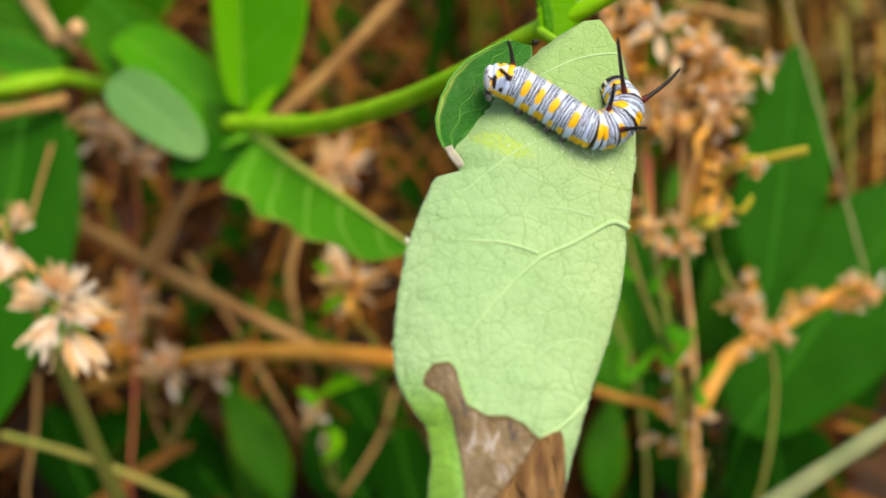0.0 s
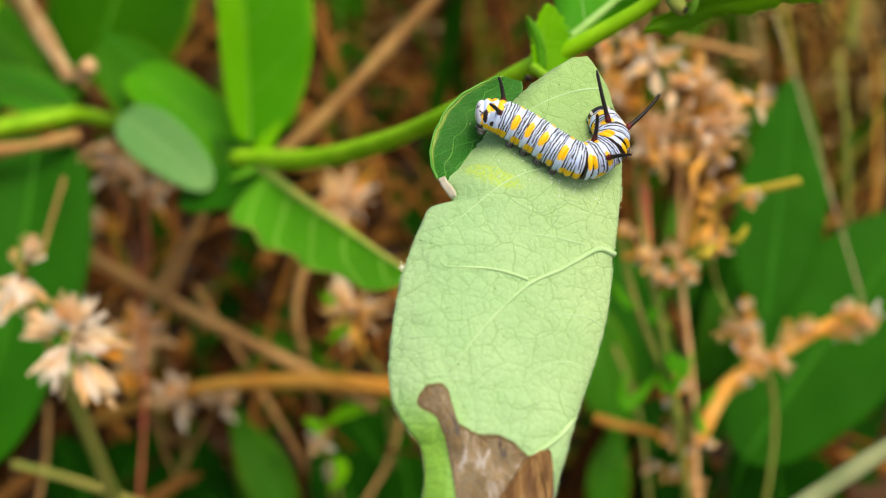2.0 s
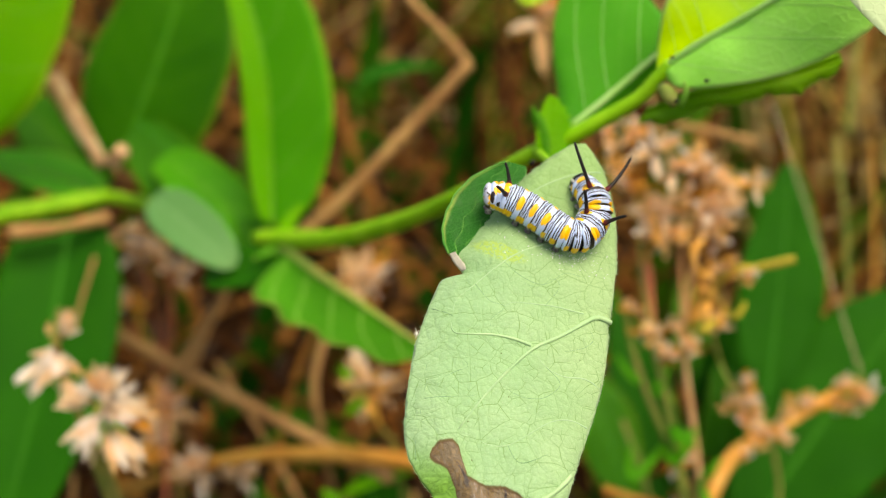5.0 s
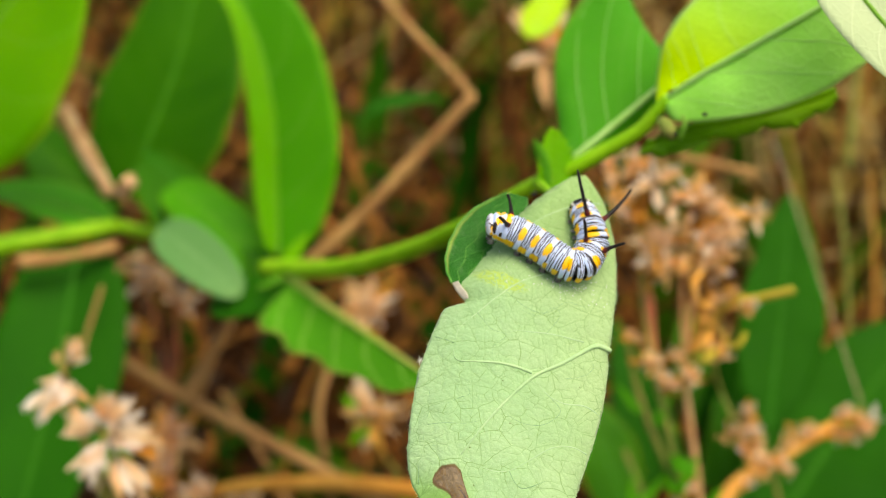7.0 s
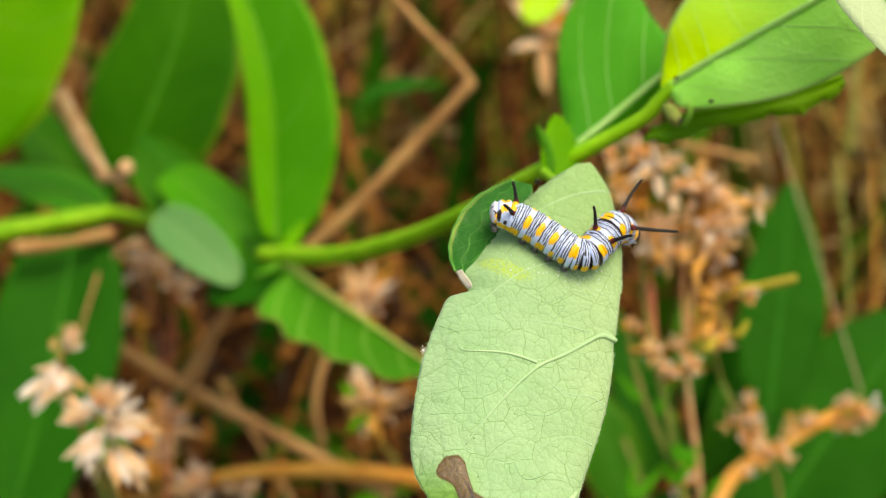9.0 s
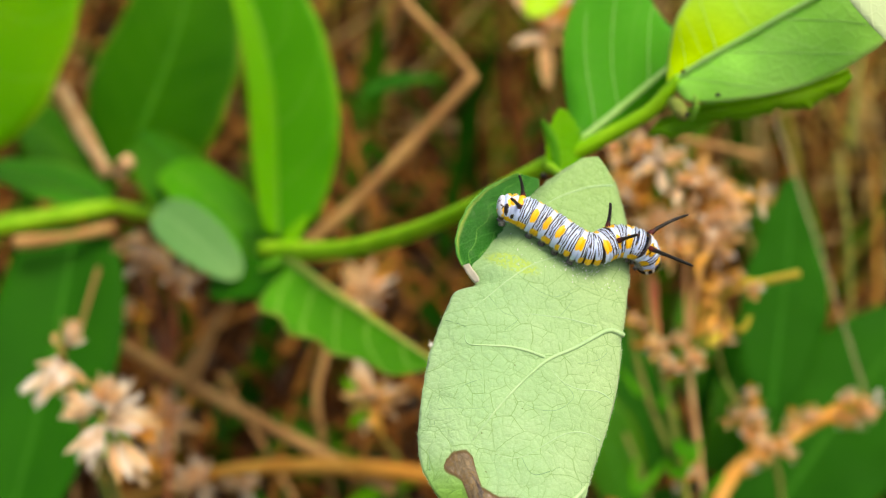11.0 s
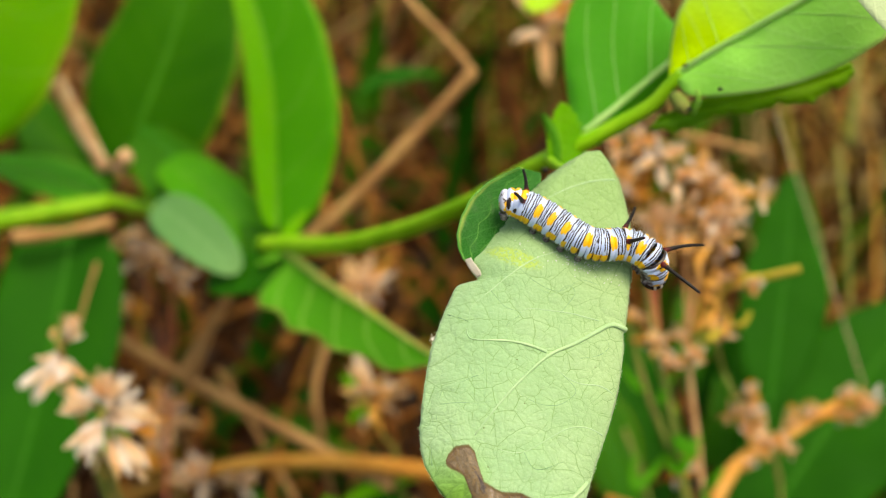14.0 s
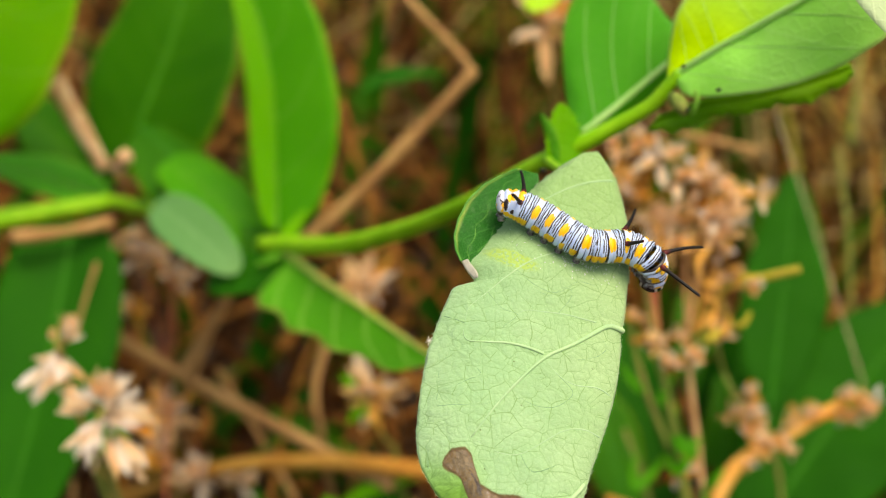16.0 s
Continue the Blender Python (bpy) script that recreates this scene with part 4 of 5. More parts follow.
    def turned(u, v):
        f = u * (len(rim) - 1)
        k = min(int(f), len(rim) - 2)
        f -= k
        al, bl, ar, br = (rim[k][c] + (rim[k + 1][c] - rim[k][c]) * f for c in range(4))
        a, b = al + (ar - al) * v, bl + (br - bl) * v
        return on_leaf(a, b, -0.16 - 0.22 * v + 0.05 * noise.noise(Vector((a * 3, b * 3, 2)))), (u, 0.5 + 0.5 * (1 - v))

    part("turned_rim", sheet(turned, 40, 16, 0.02), M_FLAP, blade, "dark green upper face of the turned leaf rim")
    for side, r in ((0.0, 0.024), (0.30, 0.009), (0.62, 0.007)):
        line = []
        for k in range(25):
            loop = side + (0.10 * abs(math.sin(k * 0.62)) if side else 0.02 * noise.noise(Vector((k * 1.7, 0, 0))))
            line.append(turned(0.02 + 0.96 * k / 24, loop)[0] + LEAF_N * 0.012)
        part("rim_vein", tube(line, r, r, steps=60, around=6, wobble=0.5), M_RIMVEIN, blade)
    scrap = [(-0.90, -1.33, -0.80, -1.33), (-0.85, -1.48, -0.73, -1.47), (-0.76, -1.62, -0.63, -1.62), (-0.68, -1.72, -0.63, -1.72)]

    def torn(u, v):
        f = u * (len(scrap) - 1)
        k = min(int(f), len(scrap) - 2)
        f -= k
        al, bl, ar, br = (scrap[k][c] + (scrap[k + 1][c] - scrap[k][c]) * f for c in range(4))
        return on_leaf(al + (ar - al) * v, bl + (br - bl) * v, -0.06 - 0.1 * (1 - v)), (u, v)

    part("torn_edge", sheet(torn, 8, 4, 0.02), M_SCRAP, blade, "grey papery edge of a bite")
    part("leaf_stalk", tube([on_leaf(1.59, 0.74, -0.12), on_leaf(1.88, 1.72, -1.50), (2.21, 26.52, 5.01)], 0.09, 0.13, steps=14, around=8), M_STEM, blade)

    # a tan, fibrous fold over the withered end
    fold = [(0.35, -6.36, 0.50, -6.37), (0.12, -6.46, 0.52, -6.47), (-0.02, -6.63, 0.53, -6.65), (-0.29, -6.97, 0.50, -7.00), (-0.59, -7.30, 0.48, -7.34), (-0.91, -7.70, 0.43, -7.77), (-1.20, -8.18, 0.34, -8.26)]

    def folded(u, v):
        f = u * (len(fold) - 1)
        k = min(int(f), len(fold) - 2)
        f -= k
        al, bl, ar, br = (fold[k][c] + (fold[k + 1][c] - fold[k][c]) * f for c in range(4))
        a, b = al + (ar - al) * v, bl + (br - bl) * v
        ridge = 0.05 * math.sin(v * 11 + u * 2.5) * u + 0.06 * noise.noise(Vector((v * 5, u * 2.2, 3)))
        if v < 0.08:
            ridge -= (0.08 - v) * 0.9
        return on_leaf(a, b, swell(a, b, across(a, b)) + 0.07 + ridge - (0.05 * (b + 5.6) ** 2 if b < -5.6 else 0.0)), (u, v)

    part("withered_fold", sheet(folded, 50, 40, 0.02), M_FOLD, blade, "tan fibrous fold of withered leaf")
    for ends in (((0.13, -6.48), (-0.26, -6.93), (-0.91, -7.66)), ((0.43, -6.40), (0.19, -6.90), (-0.16, -7.65)), ((0.28, -6.41), (0.37, -6.91), (0.43, -7.51)), ((-0.36, -7.01), (-0.09, -7.40), (0.05, -7.75))):
        pts = []
        for k in range(6):
            q = bezier([(a, b, 0) for a, b in ends], k / 5)
            pts.append(on_leaf(q.x, q.y, swell(q.x, q.y, across(q.x, q.y)) + 0.10 - (0.05 * (q.y + 5.6) ** 2 if q.y < -5.6 else 0.0)))
        part("dry_vein", tube(pts, 0.03, 0.016, steps=14, around=6), M_FOLD, blade)

    # silk and dust specks where the larva grips
    rng = random.Random(9)
    bm = bmesh.new()
    for k in range(150):
        a, b = rng.gauss(1.45, 0.55), rng.gauss(-1.4, 0.24)
        b -= (a - 1.45) * 0.30
        if not 0.05 < across(a, b) < 0.95:
            continue
        bmesh.ops.create_icosphere(bm, subdivisions=1, radius=rng.uniform(0.006, 0.015), matrix=Matrix.Translation(on_leaf(a, b, swell(a, b, across(a, b)) + 0.012)))
    tagged(part("silk_specks", bm, M_SILK, blade, "white silk specks"), kind="stuff")

    # fine hairs along the margins
    rng = random.Random(5)
    bm = bmesh.new()
    for k in range(900):
        u = rng.random()
        side = rng.random() < 0.6
        a, b = where(u, 1.0 if side else 0.0)
        root = place(u, 1.0 if side else 0.0)[0]
        out = LEAF_X * (1 if side else -1) + LEAF_Y * rng.uniform(-0.5, 0.6) + LEAF_N * rng.uniform(-0.3, 0.8)
        tip = root + out.normalized() * rng.uniform(0.02, 0.06)
        x = out.cross(LEAF_N).normalized() * 0.004
        bm.faces.new([bm.verts.new(root - x), bm.verts.new(root + x), bm.verts.new(tip)])
    tagged(part("hair_fringe", bm, M_VEIN, blade, "fine pale hairs"), kind="stuff")


main_leaf()


def crumb(at, r, squash=0.7, seed=0):
    ob = thing("dropping", at, "black larva dropping stuck to the plant", "dropping", "droppings on the plant")
    bm = bmesh.new()
    bmesh.ops.create_icosphere(bm, subdivisions=2, radius=r)
    for v in bm.verts:
        v.co *= 1 + 0.3 * noise.noise(v.co * 9 / r * 0.2 + Vector((seed, 0, 0)))
        v.co.z *= squash
        v.co += Vector(at)
    part("pellet", bm, M_FRASS, ob)


for i, (at, r) in enumerate((((5.18, 23.53, 6.69), 0.055), ((5.83, 22.88, 5.96), 0.06), ((5.28, 24.05, 5.78), 0.13), ((1.92, 24.05, 4.31), 0.09), ((5.04, 24.18, 6.22), 0.07))):
    crumb(at, r, seed=i)


# ---- withered flowers and stalks round the plant ----
def bract_meshes():
    """Four papery bracts of unit length that point along z."""
    made = []
    for k in range(4):
        rng = random.Random(k)
        bm = bmesh.new()
        rows = []
        for s, w in ((0.05, 0.3), (0.35, 0.85), (0.65, 1.0), (0.88, 0.55)):
            wide, c = 0.17 + 0.03 * k, Vector((0, (0.10 + 0.05 * k) * s * s, s))
            rows.append([bm.verts.new(c + Vector((-wide * w, 0.07 * w, 0))), bm.verts.new(c), bm.verts.new(c + Vector((wide * w, 0.07 * w + rng.uniform(-0.02, 0.05), 0)))])
        tip = bm.verts.new((rng.uniform(-0.05, 0.05), 0.2, 1.08))
        for a, b in zip(rows, rows[1:]):
            bm.faces.new((a[0], a[1], b[1], b[0]))
            bm.faces.new((a[1], a[2], b[2], b[1]))
        bm.faces.new((rows[-1][0], rows[-1][1], tip))
        bm.faces.new((rows[-1][1], rows[-1][2], tip))
        made.append(bm)
    return made


TO_SUN = (BASE.inverted().to_3x3() @ to_sun).normalized()


def bract_turn(d, rng):
    """The turn of a bract that points along d, its face more or less to the light."""
    face = TO_SUN + Vector((rng.gauss(0, 0.45), rng.gauss(0, 0.45), rng.gauss(0, 0.45)))
    y = (face - d * face.dot(d)).normalized()
    return Matrix((y.cross(d), y, d)).transposed().to_4x4()


BRACTS = {}
for mat in (M_WHITE, M_CREAM, M_RUST):
    BRACTS[mat.name] = []
    for bm in bract_meshes():
        me = bpy.data.meshes.new("bract")
        bm.to_mesh(me)
        bm.free()
        me.materials.append(mat)
        BRACTS[mat.name].append(me)


def to_ground(p, slip=0.0):
    """The place on the ground below a place of the plan."""
    w = BASE @ (Vector(p) * 0.01)
    w.z = -0.005
    w.y += slip
    return (BASE.inverted() @ w) * 100


def flower_head(parent, at, radius, material, seed, up=(0, -0.2, 1), label="", count=40, foot=None, stalk_material=None, broad=0.0064):
    rng = random.Random(seed)
    at, axis = Vector(at), Vector(up).normalized()
    core = bmesh.new()
    bmesh.ops.create_icosphere(core, subdivisions=2, radius=radius * 0.2)
    for v in core.verts:
        v.co = v.co * (1 + 0.25 * noise.noise(v.co * 6 + at)) + at
    ob = part("flower_head", core, M_CORE, parent, label)
    for k in range(count):
        d = Vector((rng.gauss(0, 1), rng.gauss(0, 1), rng.gauss(0, 1))).normalized()
        d = (d + axis * rng.uniform(0.2, 0.7)).normalized()
        length = radius * rng.uniform(0.6, 1.3)
        turn = bract_turn(d, rng)
        if rng.random() < 0.12:
            continue
        b = new("bract", rng.choice(BRACTS[(material if material is M_WHITE else M_CREAM if (rng.random() < (0.85 if material is M_CREAM else 0.5)) == (material is M_CREAM) else M_RUST).name]))
        b.parent = ob
        b.matrix_basis = Matrix.Translation((at + d * radius * 0.12 - ORIGIN[parent.name]) * 0.01) @ turn @ Matrix.Diagonal((length * broad, length * 0.009, length * 0.01, 1))
    if foot:
        mid = (Vector(foot) + at) * 0.5 + Vector((rng.uniform(-0.4, 0.4), 0, 0))
        part("flower_stalk", tube([foot, mid, at], 0.09, 0.06, steps=10, around=6), stalk_material or M_ORANGE, parent)
    return ob


def flower(heads, foot, label, stalk_material, buds=()):
    """A withered flower: heads on stalks that meet in one stem, rooted in the ground."""
    ob = thing("withered_flower", foot, label, "flower", "withered flowers")
    part("stem", tube([foot, Vector(foot).lerp(to_ground(foot, 0.05), 0.5) + Vector((0.3, 0.5, 0)), to_ground(foot, 0.05)], 0.13, 0.18, steps=14, around=7), stalk_material, ob)
    for at, radius, material, seed, up, words, count in heads:
        flower_head(ob, at, radius, material, seed, up, words, count, foot, stalk_material)
    for i, mid in enumerate(buds):
        leaf(ob, mid, 0.28, 0.28, (0.1, -1, 0.5), M_BRIGHT, None, "small fresh green leaf", seed=60 + i, ns=14, nw=6)
    return ob


# pale heads beside the shrub's hanging leaf
def tufted_flower(centre, tufts, foot, label, buds=()):
    """A withered flower whose bracts hang together in tufts: tip, material, bracts and spread of each."""
    ob = thing("withered_flower", foot, label, "flower", "withered flowers")
    rng = random.Random(len(tufts))
    part("stem", tube([centre, foot, to_ground(foot, 0.05)], 0.11, 0.16, steps=16, around=7), M_OLIVE, ob)
    for tip, material, count, spread in tufts:
        base, tip = Vector(centre).lerp(Vector(tip), 0.12), Vector(tip)
        core = tube([base, base.lerp(tip, 0.45)], 0.10, 0.06, steps=5, around=6)
        head = part("flower_head", core, M_CORE, ob, "tuft of white bracts" if material is M_WHITE else "tuft of tan bracts")
        reach = (tip - base).length
        for k in range(count + 8):
            d = (tip - base).normalized() + Vector((rng.gauss(0, 1), rng.gauss(0, 1), rng.gauss(0, 1))) * spread
            d.normalize()
            start = base + d * reach * rng.uniform(0.0, 0.35)
            length = reach * rng.uniform(0.4, 0.72)
            b = new("bract", rng.choice(BRACTS[material.name]))
            b.parent = head
            turn = bract_turn(d, rng)
            b.matrix_basis = Matrix.Translation((start - ORIGIN[ob.name]) * 0.01) @ turn @ Matrix.Diagonal((length * 0.0052, length * 0.008, length * 0.01, 1))
    for i, mid in enumerate(buds):
        leaf(ob, mid, 0.24, 0.24, (0.1, -1, 0.5), M_BRIGHT, None, "small fresh green leaf", seed=60 + i, ns=14, nw=6)
    return ob


tufted_flower((-11.85, 35.75, -1.76), [((-11.93, 35.23, -0.31), M_CREAM, 16, 0.3), ((-10.91, 35.75, -0.52), M_WHITE, 14, 0.28), ((-10.52, 35.75, -1.98), M_WHITE, 14, 0.35), ((-13.54, 35.75, -1.28), M_CREAM, 12, 0.22), ((-12.45, 35.10, -3.39), M_WHITE, 20, 0.25), ((-10.71, 34.45, -2.08), M_WHITE, 8, 0.3), ((-10.34, 37.05, -2.37), M_RUST, 16, 0.28), ((-11.02, 35.75, -4.17), M_CREAM, 8, 0.2)],
              (-12.17, 39.00, -5.31), "withered flower with white and tan tufts", [[(-11.69, 35.75, -2.08), (-11.31, 35.75, -2.64), (-10.86, 35.75, -3.32)], [(-11.90, 35.75, -2.08), (-11.92, 35.75, -2.64), (-11.95, 35.75, -3.19)]])
tufted_flower((-13.49, 36.07, 0.36), [((-12.93, 35.75, 1.49), M_CREAM, 14, 0.3), ((-13.92, 35.75, 1.11), M_RUST, 10, 0.3), ((-13.21, 35.10, -1.14), M_WHITE, 14, 0.22), ((-14.15, 35.75, -0.31), M_CREAM, 12, 0.22), ((-14.21, 35.43, -1.47), M_WHITE, 10, 0.22)],
              (-13.60, 39.00, -2.52), "small withered flower with tan and white tufts")
flower([((-12.32, 52.00, -5.45), 1.2, M_CREAM, 31, (0.1, -0.5, 0.6), "", 40), ((-14.23, 52.00, -4.30), 1.0, M_RUST, 32, (-0.3, -0.5, 0.4), "", 34), ((-10.67, 53.30, -5.72), 0.9, M_CREAM, 33, (0.3, -0.5, 0.5), "", 30)],
       (-13.25, 55.90, -9.83), "withered flower with tan and cream heads", M_STRAW)
flower([((-3.63, 45.50, -1.30), 1.3, M_RUST, 5, (0, -0.5, 0.6), "", 34)], (-3.03, 49.40, -3.76), "small withered flower with tan bracts", M_OLIVE, [[(-3.92, 46.15, -1.43), (-4.41, 45.50, -1.06), (-5.06, 45.50, -0.47)], [(-3.80, 46.15, -1.67), (-4.21, 45.50, -2.00), (-4.80, 45.50, -2.59)]])
flower([((-4.73, 53.30, 3.82), 1.4, M_CREAM, 6, (0, -0.5, 0.6), "", 34)], (-4.04, 59.80, -0.45), "small withered flower with tan bracts", M_STRAW)
flower([((-5.54, 49.40, -7.11), 0.7, M_CREAM, 7, (-0.2, -0.5, 0.6), "", 24), ((-5.06, 49.40, -8.44), 0.5, M_CREAM, 17, (0.2, -0.5, 0.2), "", 16)], (-5.06, 53.30, -10.93), "small withered flower with yellow-green sprouts", M_OLIVE, [[(-5.42, 49.40, -6.39), (-3.97, 49.40, -5.59), (-1.91, 49.40, -5.18)], [(-5.35, 48.75, -6.66), (-5.70, 48.75, -6.18), (-6.18, 48.75, -5.94)], [(-4.87, 48.75, -7.61), (-4.51, 48.75, -8.21), (-5.11, 48.75, -9.05)]])
flower([((3.95, 52.00, 16.44), 2.0, M_RUST, 8, (0, -0.5, 0.6), "", 40)], (5.53, 58.50, 11.76), "withered flower with large tan head", M_STRAW)
flower([((-14.02, 52.00, -2.34), 1.3, M_RUST, 9, (0.3, -0.5, 0.3), "", 40)], (-14.01, 55.90, -7.54), "withered flower with tan bracts", M_STRAW)
flower([((-15.44, 52.00, 5.14), 1.1, M_CREAM, 41, (0.1, -0.5, 0.6), "", 34), ((-13.88, 53.00, 4.00), 0.9, M_RUST, 42, (0.2, -0.5, 0.6), "", 28), ((-16.17, 53.00, 2.34), 0.9, M_RUST, 43, (-0.2, -0.5, 0.5), "", 26)],
       (-15.30, 56.00, -0.60), "small withered flower with tan and orange heads", M_RED)
# the tall withered spray
SPRAY = [
    ((5.77, 39.65, 7.62), 0.8, 1), ((6.42, 39.00, 7.13), 0.9, 1), ((7.36, 39.00, 7.02), 1.1, 0), ((8.20, 40.30, 6.70), 0.9, 0), ((8.91, 39.00, 6.48), 1.0, 0), ((9.98, 39.65, 6.30), 0.9, 1), ((10.32, 39.65, 5.83), 0.8, 1), ((6.67, 40.95, 6.37), 0.9, 1),
    ((7.43, 40.30, 5.94), 0.9, 1), ((8.48, 39.65, 5.62), 0.9, 0), ((9.53, 39.65, 5.30), 0.9, 0), ((7.19, 40.95, 5.04), 0.9, 0), ((7.94, 40.95, 4.60), 0.9, 1), ((8.88, 39.65, 4.77), 0.9, 1), ((9.72, 39.65, 4.66), 0.7, 1),
    ((7.60, 40.95, 3.84), 0.8, 0), ((8.77, 40.30, 3.98), 1.0, 0), ((9.46, 37.70, 3.01), 0.7, 1), ((10.10, 37.70, 2.60), 0.5, 1), ((7.52, 39.00, 0.75), 0.8, 1),
    ((8.08, 39.00, 0.13), 0.9, 0), ((9.52, 39.65, 1.29), 0.7, 1), ((6.36, 40.95, 1.67), 0.6, 1), ((11.12, 42.90, -1.47), 0.9, 1), ((11.75, 42.90, -2.35), 0.9, 0), ((10.75, 42.90, -2.46), 0.7, 1), ((11.39, 42.90, -3.12), 0.7, 0),
    ((15.45, 42.90, -1.02), 0.8, 0), ((15.98, 42.90, -1.46), 0.6, 0), ((14.67, 42.90, -1.13), 0.6, 0), ((13.70, 43.55, -2.37), 0.6, 1), ((14.71, 43.55, -2.26), 0.7, 0), ((13.89, 42.57, -1.68), 0.5, 1), ((12.88, 42.57, -2.33), 0.5, 1), ((12.17, 42.90, -3.00), 0.5, 1), ((12.71, 42.90, -3.16), 0.45, 0), ((11.37, 42.90, -3.68), 0.5, 1), ((9.79, 44.85, -6.57), 0.8, 0), ((8.57, 44.20, -5.61), 0.7, 1), ((8.49, 45.50, -7.77), 0.7, 1), ((10.16, 45.50, -8.67), 0.7, 1), ((9.11, 44.20, -4.31), 0.8, 1),
]


def flower_spray():
    lines = [
        ([(8.50, 40.95, 5.37), (8.57, 41.27, 1.68), (8.74, 41.60, -0.91), (9.36, 42.90, -4.86), (9.80, 44.85, -10.60)], 0.08, 0.13, M_PEACH),
        ([(6.98, 41.60, 6.13), (7.13, 41.60, 3.02), (7.51, 41.60, 0.39), (8.20, 42.25, -2.65), (9.61, 44.85, -9.51)], 0.10, 0.16, M_OLIVE),
        ([(7.30, 41.47, 3.45), (7.43, 41.60, 1.70), (7.62, 41.73, -0.26)], 0.2, 0.14, M_RED),
        ([(15.22, 42.90, -1.24), (14.31, 42.90, -1.80), (12.81, 43.23, -2.80), (10.85, 43.55, -4.04), (9.69, 43.88, -6.27)], 0.18, 0.34, M_SPIKE),
        ([(10.95, 44.20, -4.20), (10.23, 44.85, -5.25), (9.60, 45.50, -7.11), (10.27, 48.10, -11.99)], 0.16, 0.2, M_ORANGE),
        ([(5.84, 44.85, -5.47), (6.94, 44.85, -5.80), (8.32, 45.18, -6.17), (9.60, 45.50, -7.11)], 0.25, 0.15, M_ORANGE),
        ([(11.68, 37.05, 3.18), (10.55, 37.70, 2.94), (9.59, 38.35, 2.75), (8.67, 41.34, 0.82)], 0.15, 0.1, M_GOLD),
        ([(9.94, 39.98, 6.10), (9.64, 40.62, 4.23), (9.06, 40.95, 2.10), (8.60, 41.40, 0.39)], 0.08, 0.1, M_ORANGE),
        ([(6.36, 40.95, 1.67), (6.80, 41.60, -0.26), (7.66, 42.25, -2.44), (9.46, 43.88, -6.28)], 0.12, 0.14, M_OLIVE),
        ([(8.98, 40.30, 3.77), (8.79, 40.95, 2.53), (8.60, 41.34, 0.82)], 0.12, 0.1, M_PEACH),
        ([(11.75, 42.90, -2.35), (10.79, 42.90, -1.36), (10.26, 42.90, -0.25), (9.60, 40.95, 0.81)], 0.08, 0.08, M_OLIVE),
    ]
    ob = thing("flower_spray", (9.80, 44.85, -10.60), "tall withered flower spray with orange-tan papery heads", "flower")
    joints = []
    for pts, r0, r1, mat in lines:
        part("stalk", tube(pts, r0, r1, steps=28, around=8, wobble=0.2), mat, ob)
        joints += [bezier(pts, k / 12) for k in range(13)]
    foot = Vector(lines[0][0][-1])
    part("stalk", tube([foot, foot.lerp(to_ground(foot, 0.03), 0.5), to_ground(foot, 0.03)], 0.17, 0.2, steps=10, around=8), M_STRAW, ob)
    for i, (at, radius, kind) in enumerate(SPRAY):
        near = min(joints, key=lambda q: (q - Vector(at)).length + 0.8 * max(0.0, q.z - at[2]))
        rng = random.Random(300 + i)
        for j in range(2):
            spot = Vector(at) + Vector((rng.gauss(0, 0.45), rng.gauss(0, 0.5), rng.gauss(0, 0.4))) * radius
            flower_head(ob, spot, radius * (rng.uniform(0.52, 0.85) if at[2] > 3.5 else rng.uniform(0.42, 0.75)), (M_CREAM, M_RUST)[kind], 20 + i + 70 * j, (rng.uniform(-0.5, 0.6), -0.7, 0.6), ("pale pinkish flower head", "orange-tan flower head")[kind], 18, near, M_ORANGE, 0.0082)


    # yellow buds and small fresh leaves on the side shoots
    rng = random.Random(77)
    for k in range(9):
        at = Vector((9.35 + rng.uniform(-0.9, 0.7), 38.6 + rng.uniform(-0.6, 0.6), 2.2 + rng.uniform(-1.6, 1.2)))
        tip = at + Vector((rng.uniform(-0.5, 0.7), rng.uniform(-0.3, 0.2), rng.uniform(0.2, 0.8)))
        near = min(joints, key=lambda q: (q - at).length)
        part("bud", tube([near, at, tip], 0.04, 0.10, steps=10, around=7, wobble=0.3, bulge=lambda q: 0.7 + 0.9 * max(0.0, math.sin(math.pi * (q - 0.35) / 0.65))), M_SPIKE if k % 3 else M_GOLD, ob, "yellow dry bud")
    for k in range(9):
        at = Vector((7.6 + rng.uniform(-0.9, 2.2), 42.0 + rng.uniform(-0.4, 0.6), rng.uniform(-6.0, -0.5)))
        near = min(joints, key=lambda q: (q - at).length)
        tip = at + Vector((rng.uniform(-0.9, 0.9), rng.uniform(-0.3, 0.3), rng.uniform(0.5, 1.4)))
        leaf(ob, [near, at, tip], 0.22, 0.22, (0.1, -1, 0.5), M_GREEN, None, "small fresh green leaf", seed=90 + k, ns=14, nw=6)


flower_spray()


def stalk(points, r0, r1, material, label, name="dry_stalk", category="stalk", wobble=0.15, jointed=True):
    ob = thing(name, points[0], label, category, "stalks in the undergrowth")
    part("stem", tube(points, r0, r1, steps=28, around=9, wobble=wobble), material, ob)
    for s in (0.22, 0.63) if jointed else ():
        a, b = bezier(points, s - 0.012), bezier(points, s + 0.012)
        part("joint", tube([a, b], (r0 + (r1 - r0) * s) * 1.22, (r0 + (r1 - r0) * s) * 1.16, steps=4, around=9), material, ob)
    return ob


